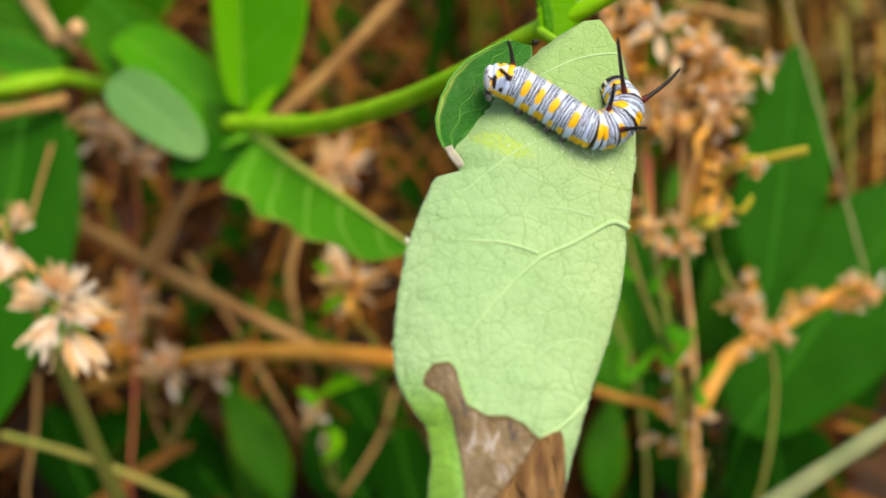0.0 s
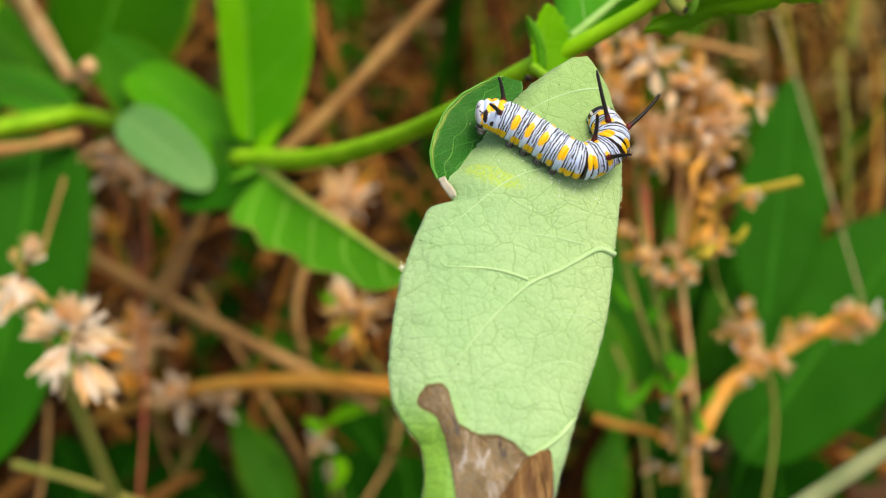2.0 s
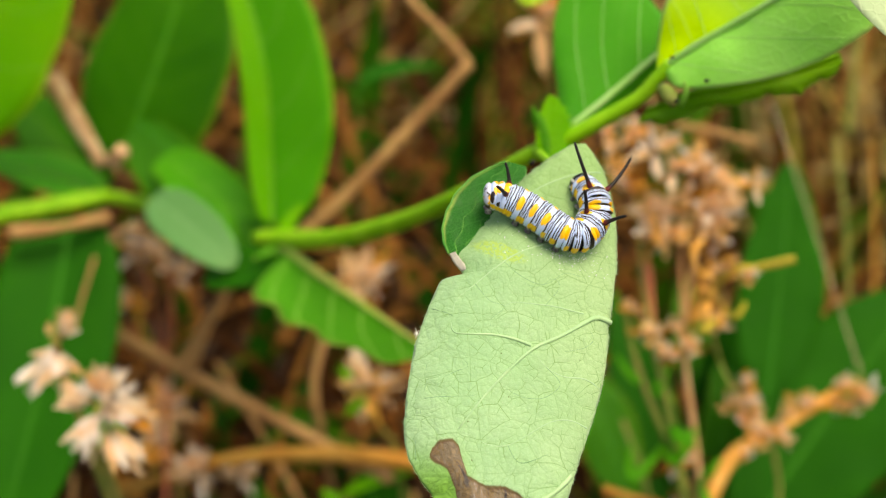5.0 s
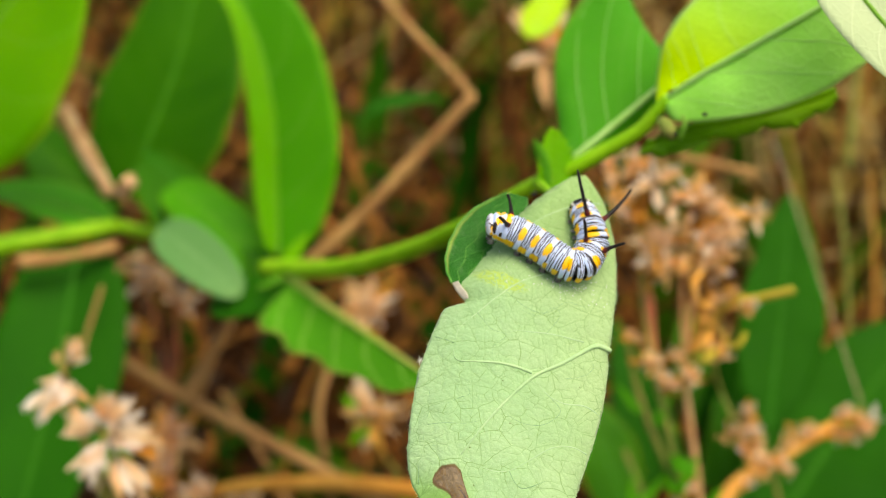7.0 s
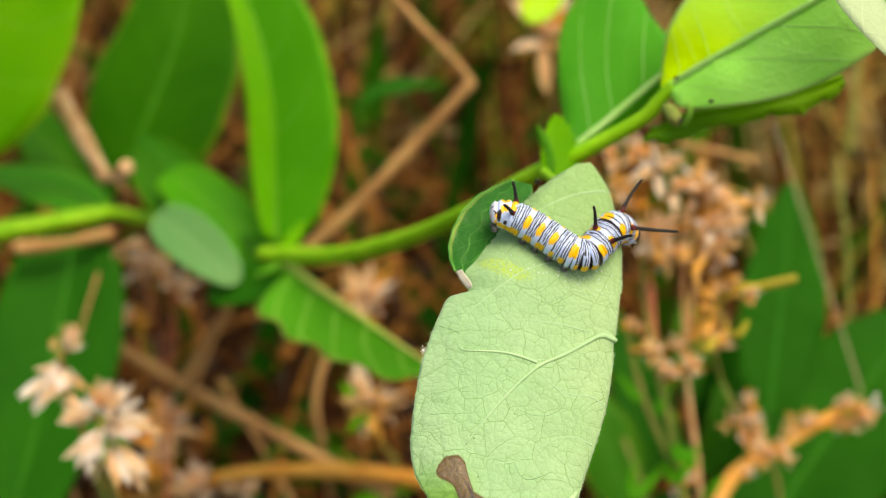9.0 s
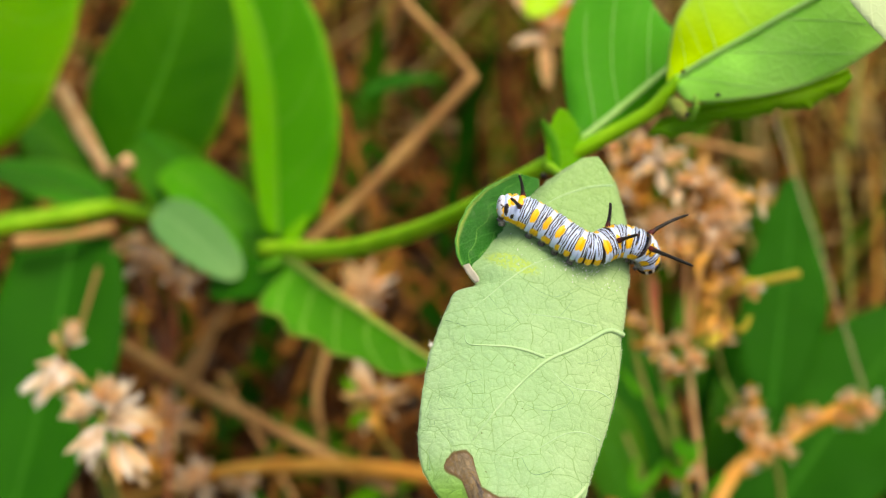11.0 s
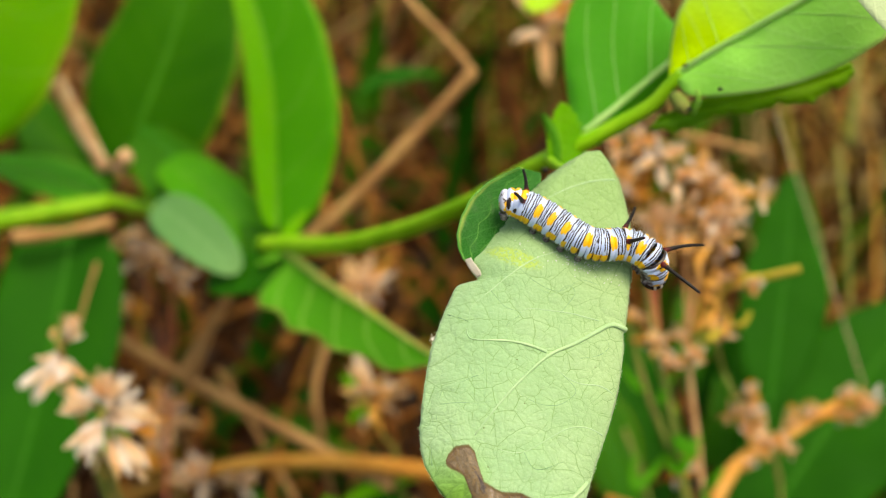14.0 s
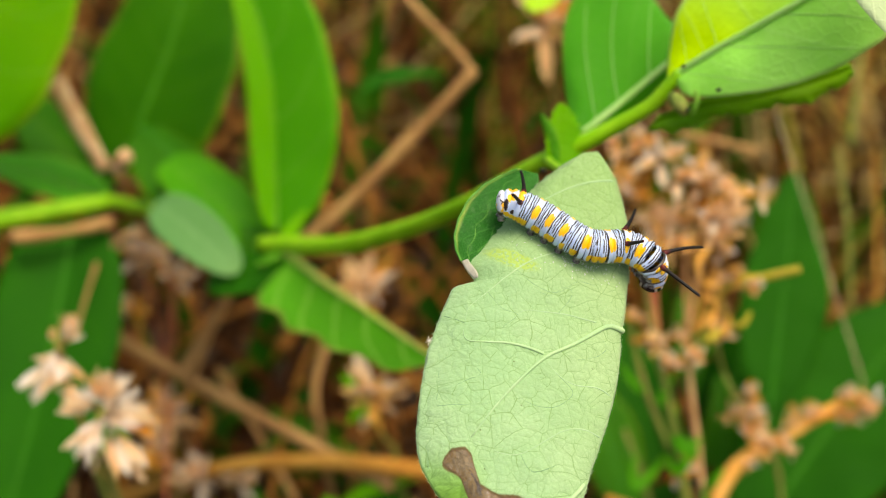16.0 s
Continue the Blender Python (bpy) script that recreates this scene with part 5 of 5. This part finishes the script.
stalk([(-7.58, 49.40, 5.18), (-5.18, 48.75, 7.18), (-2.31, 48.10, 10.04), (0.48, 47.45, 12.91)], 0.34, 0.26, M_STRAW, "bent tan dry grass stalk")
stalk([(0.53, 47.45, 12.80), (-0.57, 47.45, 14.23), (-2.12, 47.45, 15.88), (-4.52, 48.10, 18.82)], 0.22, 0.16, M_STRAW, "bent tan dry grass stalk")
stalk([(-17.43, 52.00, 1.69), (-12.93, 50.70, -0.60), (-9.32, 50.05, -2.40), (-3.02, 49.40, -5.50)], 0.32, 0.30, M_STRAW, "thick tan dry grass stalk")
stalk([(-18.16, 58.50, -7.13), (-11.56, 52.00, -4.94), (-6.87, 49.40, -4.38), (-3.44, 48.75, -4.51), (0.85, 48.10, -5.04)], 0.3, 0.42, M_ORANGE, "thick orange-tan dry stalk lying across")
stalk([(-12.90, 50.05, -0.73), (-11.48, 48.75, 1.30), (-10.17, 47.45, 3.13)], 0.32, 0.10, M_STRAW, "short tan dry blade")
stalk([(13.32, 45.50, 10.62), (14.91, 45.50, 5.23), (16.75, 45.50, -1.17)], 0.035, 0.03, M_PALESTRAW, "thin pale dry grass stalk")
stalk([(9.20, 33.80, -7.84), (10.97, 33.15, -6.31), (13.62, 32.50, -4.36)], 0.33, 0.30, M_REED, "thick grey-green reed stalk leaning over", jointed=False)
stalk([(-17.47, 45.50, -7.33), (-14.10, 46.15, -8.45), (-10.40, 46.80, -10.17)], 0.16, 0.16, M_OLIVE, "thin olive-green grass stalk")
stalk([(19.71, 55.25, 11.05), (20.12, 54.60, 15.33), (21.19, 53.95, 21.40)], 0.15, 0.15, M_OLIVE, "thin olive-green grass stalk")
for pts, radius, mat, words in (
        ([(-13.25, 49.40, -1.43), (-13.38, 50.05, -6.35), (-13.80, 51.35, -11.54)], 0.08, M_RED, "upright tan dry grass stalk"),
        ([(-17.37, 49.40, -5.30), (-17.69, 50.05, -7.82), (-18.45, 51.35, -11.54)], 0.11, M_STRAW, "upright tan dry grass stalk"),
        ([(-13.82, 51.00, 5.04), (-13.94, 53.00, 1.25), (-15.12, 56.00, -3.23)], 0.10, M_RED, "upright reddish dry grass stalk"),
        ([(-10.78, 52.00, 3.93), (-12.33, 52.00, 0.69), (-13.73, 55.00, -3.18)], 0.22, M_STRAW, "leaning tan dry grass stalk"),
        ([(-6.09, 54.00, 2.42), (-7.16, 54.00, -0.91), (-7.08, 56.00, -3.77)], 0.20, M_STRAW, "leaning tan dry grass stalk"),
        ([(-2.25, 54.60, -6.66), (-3.08, 55.25, -9.17), (-5.04, 55.90, -12.29)], 0.13, M_STRAW, "leaning tan dry grass stalk"),
        ([(-11.85, 53.30, -0.23), (-9.62, 53.95, -3.94), (-7.14, 55.25, -8.63)], 0.14, M_STRAW, "leaning tan dry grass stalk"),
        ([(12.65, 45.50, -2.65), (13.47, 46.80, -5.93), (12.98, 48.10, -10.81)], 0.09, M_OLIVE, "thin olive-green grass stalk"),
        ([(7.28, 49.40, -2.88), (8.37, 49.40, -6.26), (8.89, 50.70, -11.39)], 0.10, M_OLIVE, "thin olive-green grass stalk"),
        ([(18.46, 53.30, 10.67), (18.82, 53.30, 5.04), (18.75, 54.60, -1.01)], 0.10, M_OLIVE, "thin olive-green grass stalk"),
        ([(20.62, 54.60, 10.62), (20.87, 55.25, 6.38), (20.49, 55.90, 1.26)], 0.09, M_ORANGE, "upright tan dry grass stalk")):
    stalk([*pts, to_ground(pts[-1], 0.04)], radius, radius, mat, words)
stalk([(10.48, 52.00, 11.00), (12.12, 52.00, 10.72), (14.28, 52.00, 10.15)], 0.2, 0.2, M_STRAW, "short tan dry stalk")


def weed_leaf(mid, half, facing, material, label, seed):
    ob = thing("weed_leaf", mid[0], label, "leaf", "leaves in the undergrowth")
    leaf(ob, mid, half, half, facing, material, M_DARKRIB, seed=seed, rib_r=0.05, p=0.85, q=0.8, wave=0.35, stalk=to_ground(mid[0], 0.03))


weed_leaf([(13.25, 47.45, -1.92), (13.74, 47.45, 1.49), (14.23, 47.45, 4.97), (14.61, 47.45, 8.50)], 1.9, (0.05, -1, 0.2), M_WEED, "broad green leaf of a weed", 40)
weed_leaf([(12.79, 49.40, -7.91), (15.69, 49.40, -3.72), (18.36, 49.40, -0.21), (21.05, 49.40, 3.10)], 3.4, (-0.1, -1, 0.5), M_WEED, "broad deep green weed leaf", 41)
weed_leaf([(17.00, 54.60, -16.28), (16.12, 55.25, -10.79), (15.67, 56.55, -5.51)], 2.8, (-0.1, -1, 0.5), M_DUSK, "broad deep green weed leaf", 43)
weed_leaf([(-8.89, 57.85, -14.70), (-9.85, 58.50, -10.28), (-11.10, 59.80, -6.41)], 1.0, (0, -1, 0.5), M_DEEP, "long green blade of a low weed", 44)
weed_leaf([(-2.38, 57.85, -15.27), (-3.84, 58.50, -12.00), (-6.27, 59.80, -8.17)], 1.9, (0, -1, 0.5), M_WEED, "deep green weed leaf", 46)
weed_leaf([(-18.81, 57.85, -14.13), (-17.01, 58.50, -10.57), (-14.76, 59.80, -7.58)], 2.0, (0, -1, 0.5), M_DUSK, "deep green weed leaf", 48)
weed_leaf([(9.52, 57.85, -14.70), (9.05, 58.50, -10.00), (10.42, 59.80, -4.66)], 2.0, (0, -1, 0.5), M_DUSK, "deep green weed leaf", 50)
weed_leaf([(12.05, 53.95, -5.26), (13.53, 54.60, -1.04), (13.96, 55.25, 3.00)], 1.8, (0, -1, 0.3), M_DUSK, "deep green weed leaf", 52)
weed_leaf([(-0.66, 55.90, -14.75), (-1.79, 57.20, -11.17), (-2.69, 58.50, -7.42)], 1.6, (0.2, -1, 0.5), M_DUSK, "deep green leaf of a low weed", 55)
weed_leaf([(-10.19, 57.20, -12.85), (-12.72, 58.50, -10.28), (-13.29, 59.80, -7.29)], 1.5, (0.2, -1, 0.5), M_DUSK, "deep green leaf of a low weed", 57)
weed_leaf([(7.92, 52.00, -7.27), (6.67, 52.00, -3.11), (5.18, 52.65, 0.08)], 1.5, (0.1, -1, 0.5), M_DEEP, "green leaf of a low weed", 61)
weed_leaf([(9.91, 54.60, -8.12), (9.19, 54.60, -3.22), (7.59, 55.25, 3.53)], 1.7, (-0.1, -1, 0.4), M_WEED, "green leaf of a low weed", 62)
weed_leaf([(12.11, 53.30, -7.94), (12.63, 53.30, -4.23), (12.47, 53.95, -0.45)], 1.3, (0.1, -1, 0.5), M_DEEP, "green leaf of a low weed", 63)
weed_leaf([(12.48, 58.50, -2.22), (12.28, 58.50, 1.04), (11.88, 59.15, 4.40)], 1.2, (0.1, -1, 0.5), M_DEEP, "green leaf of a low weed", 64)
weed_leaf([(-7.65, 56.00, -12.31), (-9.02, 56.00, -9.29), (-10.86, 57.00, -6.67)], 1.2, (0.2, -1, 0.5), M_DEEP, "green blade of a low weed", 70)
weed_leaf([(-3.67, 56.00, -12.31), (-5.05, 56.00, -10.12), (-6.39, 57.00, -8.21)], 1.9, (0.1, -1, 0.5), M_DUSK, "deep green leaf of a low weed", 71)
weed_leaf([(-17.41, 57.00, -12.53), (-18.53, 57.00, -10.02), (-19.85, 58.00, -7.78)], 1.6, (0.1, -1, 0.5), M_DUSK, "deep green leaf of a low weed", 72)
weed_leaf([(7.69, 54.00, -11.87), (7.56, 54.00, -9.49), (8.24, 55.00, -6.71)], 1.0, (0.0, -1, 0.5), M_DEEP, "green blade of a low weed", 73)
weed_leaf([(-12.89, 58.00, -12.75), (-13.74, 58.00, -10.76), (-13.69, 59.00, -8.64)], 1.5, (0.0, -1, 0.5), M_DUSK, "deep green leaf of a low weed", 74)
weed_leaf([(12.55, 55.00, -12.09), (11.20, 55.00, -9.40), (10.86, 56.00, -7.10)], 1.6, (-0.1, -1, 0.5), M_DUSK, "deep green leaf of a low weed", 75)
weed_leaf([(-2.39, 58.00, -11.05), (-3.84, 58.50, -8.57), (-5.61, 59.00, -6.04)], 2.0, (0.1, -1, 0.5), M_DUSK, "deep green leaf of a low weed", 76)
weed_leaf([(-5.60, 58.50, 14.66), (-3.74, 58.50, 15.60), (-0.94, 58.50, 15.74)], 0.5, (0, -1, 0.5), M_WEED, "small green weed leaf", 54)


# ---- undergrowth: a tangle of dry stems and grass rooted in the ground ----
def tangle(name, count, seed, material, label, high, lean, thick, near, flat=False, left=-0.55, single=0.0, one=None):
    """Dry stems or blades from y = near on; those rooted before y = single are things of their own."""
    rng = random.Random(seed)
    bm = bmesh.new()
    for k in range(count):
        y = rng.uniform(near, 1.75) if rng.random() < 0.8 else rng.uniform(1.5, 2.6)
        x = rng.uniform(left, 0.55) * (0.5 + y)
        a, reach = rng.uniform(0, math.tau), rng.uniform(0.3, 1) * lean
        top = rng.uniform(0.25, 1.0) * high
        p0 = Vector((x, y, -0.01))
        p2 = p0 + Vector((math.cos(a) * reach, math.sin(a) * reach, top))
        depth = p2.y * 0.819 + (EYE - p2.z) * 0.574
        if depth < 0.52:
            p2.z = max(0.02, p2.z - (0.52 - depth) / 0.574)
            p2.y = max(p2.y, near)
        if p2.y * 0.819 + (EYE - p2.z) * 0.574 < 0.5:
            continue
        p1 = p0.lerp(p2, 0.5) + Vector((rng.uniform(-0.05, 0.05), rng.uniform(0, 0.05), rng.uniform(0.0, 0.25) * top))
        r = rng.uniform(0.4, 1.0) * thick
        if y < single:
            stem = bmesh.new()
            tube([p0, p1, p2], r, r * 0.5, stem, steps=8, around=6)
            me = bpy.data.meshes.new("dry_twig")
            for f in stem.faces:
                f.smooth = True
            for q in stem.verts:
                q.co -= p0
            stem.to_mesh(me)
            stem.free()
            me.materials.append(one)
            ob = new("dry_twig", me)
            ob.location = p0
            tagged(ob, "thin brown dry twig rooted in leaf litter", "twig", "dry twigs in the undergrowth")
            continue
        if flat:
            side = Vector((math.sin(a), -math.cos(a), 0.0)) if rng.random() < 0.5 else Vector((1, 0, 0))
            last = None
            for i in range(7):
                s = i / 6
                c = bezier([p0, p1, p2], s)
                w = side * r * max(math.sin(math.pi * (0.12 + 0.86 * s)), 0.02)
                row = (bm.verts.new(c - w), bm.verts.new(c + Vector((0, 0, -0.3 * r))), bm.verts.new(c + w))
                if last:
                    bm.faces.new((last[0], last[1], row[1], row[0]))
                    bm.faces.new((last[1], last[2], row[2], row[1]))
                last = row
        else:
            tube([p0, p1, p2], r, r * 0.5, bm, steps=6, around=5)
    me = bpy.data.meshes.new(name)
    for f in bm.faces:
        f.smooth = True
    bm.to_mesh(me)
    bm.free()
    me.materials.append(material)
    tagged(new(name, me), label, "undergrowth", kind="stuff")


tangle("dry_stems", 2000, 3, M_TANGLE, "tangle of brown dry stems and grass", 0.30, 0.25, 0.0027, 0.40, single=0.52, one=M_DRYSTEM)
tangle("pale_grass", 620, 6, M_HAY, "pale straw and olive grass stems", 0.30, 0.20, 0.0032, 0.62, left=0.14)
tangle("far_grass", 380, 8, M_HAY, "pale dry grass stems farther off", 0.26, 0.25, 0.0034, 0.98)
tangle("dry_blades", 900, 4, M_TANGLE, "dry brown grass blades and leaf litter", 0.16, 0.22, 0.0075, 0.36, True)
tangle("green_grass", 340, 5, M_GRASS, "green grass and weeds among dry stems", 0.24, 0.12, 0.012, 0.40, True)


# ---- the larva ----
RINGS, PITCH = 33, 0.094
BARS = (5, 8, 11, 15, 19, 22, 25, 28, 31)
# tail and gripping part of the body: across, up, out on the leaf plane
GRIP = [(-0.14, -0.22, 0.24), (0.20, -0.29, 0.30), (0.72, -0.58, 0.30), (1.53, -1.17, 0.34)]
# seconds and place of the middle horns' ring, the front horns' ring and the head, on the same plane
MIDDLE = [(0.00, 1.98, -1.11, 0.32), (2.00, 2.00, -1.06, 0.33), (3.50, 2.04, -0.85, 0.33), (6.50, 1.97, -0.65, 0.31), (7.50, 1.97, -0.74, 0.29), (8.00, 2.09, -0.69, 0.28), (9.00, 1.98, -0.88, 0.35), (11.50, 2.20, -0.99, 0.33), (12.50, 2.28, -1.10, 0.36), (13.50, 2.31, -1.19, 0.37), (16.00, 2.34, -1.21, 0.36)]
FRONT = [(0.00, 2.27, -0.78, 0.33), (2.00, 2.27, -0.76, 0.37), (3.50, 2.18, -0.55, 0.41), (6.50, 1.90, -0.24, 0.40), (7.50, 2.05, -0.46, 0.38), (8.00, 2.27, -0.28, 0.39), (9.00, 2.36, -0.49, 0.33), (11.50, 2.72, -1.22, 0.35), (12.50, 2.73, -1.35, 0.37), (13.50, 2.74, -1.47, 0.37), (16.00, 2.79, -1.51, 0.36)]
HEAD = [(0.00, 2.25, -0.19, 0.04), (2.00, 2.25, -0.12, 0.05), (3.50, 2.08, 0.06, 0.01), (6.50, 1.81, 0.36, 0.12), (7.50, 2.06, 0.34, 0.10), (8.00, 2.62, -0.20, -0.12), (9.00, 2.85, -0.36, -0.20), (11.50, 2.97, -1.39, -0.14), (12.50, 2.93, -1.46, -0.22), (13.50, 2.97, -1.63, -0.22), (16.00, 3.01, -1.64, -0.25)]
# how far the front part rolls on its axis
ROLL = [(0.00, -0.38), (2.00, -0.32), (3.50, -0.30), (6.50, -0.32), (7.50, -0.42), (8.00, -0.32), (9.00, -0.24), (11.50, -0.02), (12.50, 0.03), (13.50, 0.02), (16.00, -0.01)]
TIMES = [0.0, 1.0, 2.0, 2.75, 3.5, 4.3, 5.0, 5.8, 6.5, 7.0, 7.5, 7.75, 8.0, 8.5, 9.0, 9.6, 10.2, 10.9, 11.5, 12.0, 12.5, 13.0, 13.5, 14.7, 16.0]
LARVA = thing("caterpillar", LEAF_O, "striped white, black and yellow caterpillar with black horns on a leaf", "caterpillar")


def between(rows, t):
    ts = [r[0] for r in rows]
    return Vector([float(np.interp(t, ts, [r[i] for r in rows])) for i in (1, 2, 3)])


def body_line(t, steps=160):
    """The middle line of the body at t: points and running length, on the leaf plane in centimetres."""
    k = [Vector(g) for g in GRIP] + [between(MIDDLE, t), between(FRONT, t), between(HEAD, t)]
    pts = [bezier(k, i / steps) for i in range(steps + 1)]
    return pts


def body_poses(t):
    """A pose for the tail cap, each ring and the head, in the larva's own space."""
    pts = body_line(t)
    run = [0.0]
    for a, b in zip(pts, pts[1:]):
        run.append(run[-1] + (b - a).length)
    poses = []
    total = run[-1]

    def at(d):
        i = min(max(int(np.searchsorted(run, d)), 1), len(pts) - 1)
        f = (d - run[i - 1]) / max(run[i] - run[i - 1], 1e-9)
        return pts[i - 1].lerp(pts[i], f), i

    for n in range(RINGS + 2):
        d = total * (n + 0.5) / (RINGS + 2)
        p, i = at(d)
        fwd = (at(min(d + 0.12, total))[0] - at(max(d - 0.12, 0))[0]).normalized()
        lean = float(np.interp(n, (0, 13, 20, 30), (0.27, 0.38, 0.38, 0.25)))
        back = Vector((0.0, lean, math.sqrt(1 - lean * lean)))
        up = (back - fwd * back.dot(fwd)).normalized()
        left = up.cross(fwd)
        turn = float(np.interp(t, [r[0] for r in ROLL], [r[1] for r in ROLL]) * np.interp(n, (12, 26), (0, 1)))
        up, left = up * math.cos(turn) + left * math.sin(turn), left * math.cos(turn) - up * math.sin(turn)
        x, y, z, o = (LEAF_X * q.x + LEAF_Y * q.y + LEAF_N * q.z for q in (fwd, left, up, p))
        m = Matrix((x, y, z)).transposed().to_4x4()
        m.translation = o * 0.01
        poses.append(m)
    return poses


def ring_radius(n):
    s = n / RINGS
    return 0.345 * min(1.0, 0.86 + 1.2 * s) * (1 - 0.17 * max(0.0, (s - 0.72) / 0.28) ** 1.5)


def ring_mesh(r0, r1, r2, half):
    """One ring of skin: a bulging band, a little flat below, in its own space (x ahead, z to the back)."""
    bm = bmesh.new()
    uv = bm.loops.layers.uv.verify()
    prof = [(-1.55, r0 * 0.86, 0.0), (-1.0, r0 * 0.965, 0.0), (-0.45, r1 * 1.0, 0.28), (0.0, r1 * 1.012, 0.5), (0.45, r1 * 1.0, 0.72), (1.0, r2 * 0.965, 1.0), (1.55, r2 * 0.86, 1.0)]
    n = 28
    rings = []
    for x, r, u in prof:
        ring = []
        for k in range(n + 1):
            a = math.tau * k / n
            flat = 1 - 0.16 * max(0.0, -math.cos(a)) ** 2
            ring.append((Vector((x * half, math.sin(a) * r, math.cos(a) * r * flat)), u, 1 - abs(1 - 2 * k / n)))
        rings.append(ring)
    verts = [[bm.verts.new(rings[i][k][0]) for k in range(n)] for i in range(len(prof))]
    for i in range(len(prof) - 1):
        for k in range(n):
            f = bm.faces.new((verts[i][k], verts[i + 1][k], verts[i + 1][(k + 1) % n], verts[i][(k + 1) % n]))
            for loop, (a, b) in zip(f.loops, ((i, k), (i + 1, k), (i + 1, k + 1), (i, k + 1))):
                loop[uv].uv = (rings[a][b][1], rings[a][b][2])
    return bm


def own_part(name, bm, material, parent, label=""):
    """As part(), for a mesh that is built in the parent's own space in centimetres."""
    ORIGIN[parent.name] = Vector((0, 0, 0))
    return part(name, bm, material, parent, label)


def dome(r, length, sign):
    """The rounded end of the body."""
    bm = bmesh.new()
    bmesh.ops.create_uvsphere(bm, u_segments=24, v_segments=14, radius=1.0)
    uv = bm.loops.layers.uv.verify()
    for v in bm.verts:
        v.co = Vector((v.co.x * length, v.co.y * r, v.co.z * r * (0.9 if v.co.z < 0 else 1)))
    for f in bm.faces:
        for loop in f.loops:
            c = loop.vert.co
            loop[uv].uv = (0.5 + math.atan2(c.y, abs(c.z) + 0.3 * r) / math.pi, math.acos(max(-1, min(1, c.z / r))) / math.pi)
    return bm


def horn(parent, y_side, r, length, spread, ahead, curve, thick):
    base = Vector((0, y_side * math.sin(radians(spread)) * r * 0.93, math.cos(radians(spread)) * r * 0.93))
    out = Vector((0, y_side * math.sin(radians(spread)), math.cos(radians(spread)))) + Vector((ahead, 0, 0))
    out.normalize()
    mid = base + out * length * 0.55 + Vector((-curve * 0.3, 0, -curve * 0.2)) * length
    tip = base + out * length + Vector((curve, y_side * curve * 0.3, curve * 0.4)) * length
    own_part("horn", tube([base, mid, tip], thick, thick * 0.62, steps=16, around=8, bulge=lambda s: 1.25 - 0.4 * min(s * 5, 1) if s < 0.96 else 0.5), M_HORN, parent, "black horn with a dark red base")


def foot(parent, y_side, r, ahead=0.0, size=1.0):
    a = Vector((0, y_side * r * 0.50, -r * 0.5))
    b = Vector((ahead * r, y_side * r * 0.62, -r * 0.98))
    own_part("leg", tube([a, b], 0.10 * size, 0.06 * size, steps=8, around=8, bulge=lambda q: 1 + 0.2 * math.sin(q * 9)), M_FOOT, parent, "short dark leg")


def build_larva():
    pieces = []
    r = ring_radius(0)
    tail = own_part("tail_cap", dome(r * 0.90, 0.12, -1), M_TAIL, LARVA, "white tail end with yellow and black spots")
    foot(tail, 1, r), foot(tail, -1, r)
    pieces.append(tail)
    for n in range(RINGS):
        r0, r1, r2 = ring_radius(n - 0.5), ring_radius(n), ring_radius(n + 0.5)
        bar = n in BARS
        skin = (M_TAILSPOT, M_TAILDOT, M_TAILHORN)[n] if n < 3 else M_BAR if bar else M_AFTER if n - 1 in BARS else M_SKIN
        ring = own_part("body_ring", ring_mesh(r0, r1, r2, PITCH * 0.5), skin, LARVA, "white skin ring with yellow spots" if bar or n - 1 in BARS else "white tail ring with black and yellow spots" if n < 3 else "white skin ring with black lines")
        pieces.append(ring)
        if n == 2:
            horn(ring, 1, r1, 0.43, 35, -0.49, -0.05, 0.050), horn(ring, -1, r1, 0.43, 35, -0.49, -0.05, 0.050)
        if n == 22:
            horn(ring, 1, r1, 0.52, 38.6, 0.45, -0.06, 0.050), horn(ring, -1, r1, 0.52, 38.6, 0.45, -0.06, 0.050)
        if n == 28:
            horn(ring, 1, r1, 0.87, 39, 0.56, 0.10, 0.052), horn(ring, -1, r1, 0.87, 39, 0.56, 0.10, 0.052)
        if n in (6, 9, 12, 15):
            foot(ring, 1, r1), foot(ring, -1, r1)
        if n in (25, 28, 31):
            foot(ring, 1, r1, 0.25, 0.6), foot(ring, -1, r1, 0.25, 0.6)
    r = ring_radius(RINGS)
    pieces.append(own_part("head", dome(r * 1.0, 0.21, 1), M_HEAD, LARVA, "black head shell with cream arcs"))
    return pieces


PIECES = build_larva()


def motions():
    table = [(t, body_poses(t)) for t in TIMES]
    for i, piece in enumerate(PIECES):
        walk(piece, [(t, poses[i]) for t, poses in table])


motions()
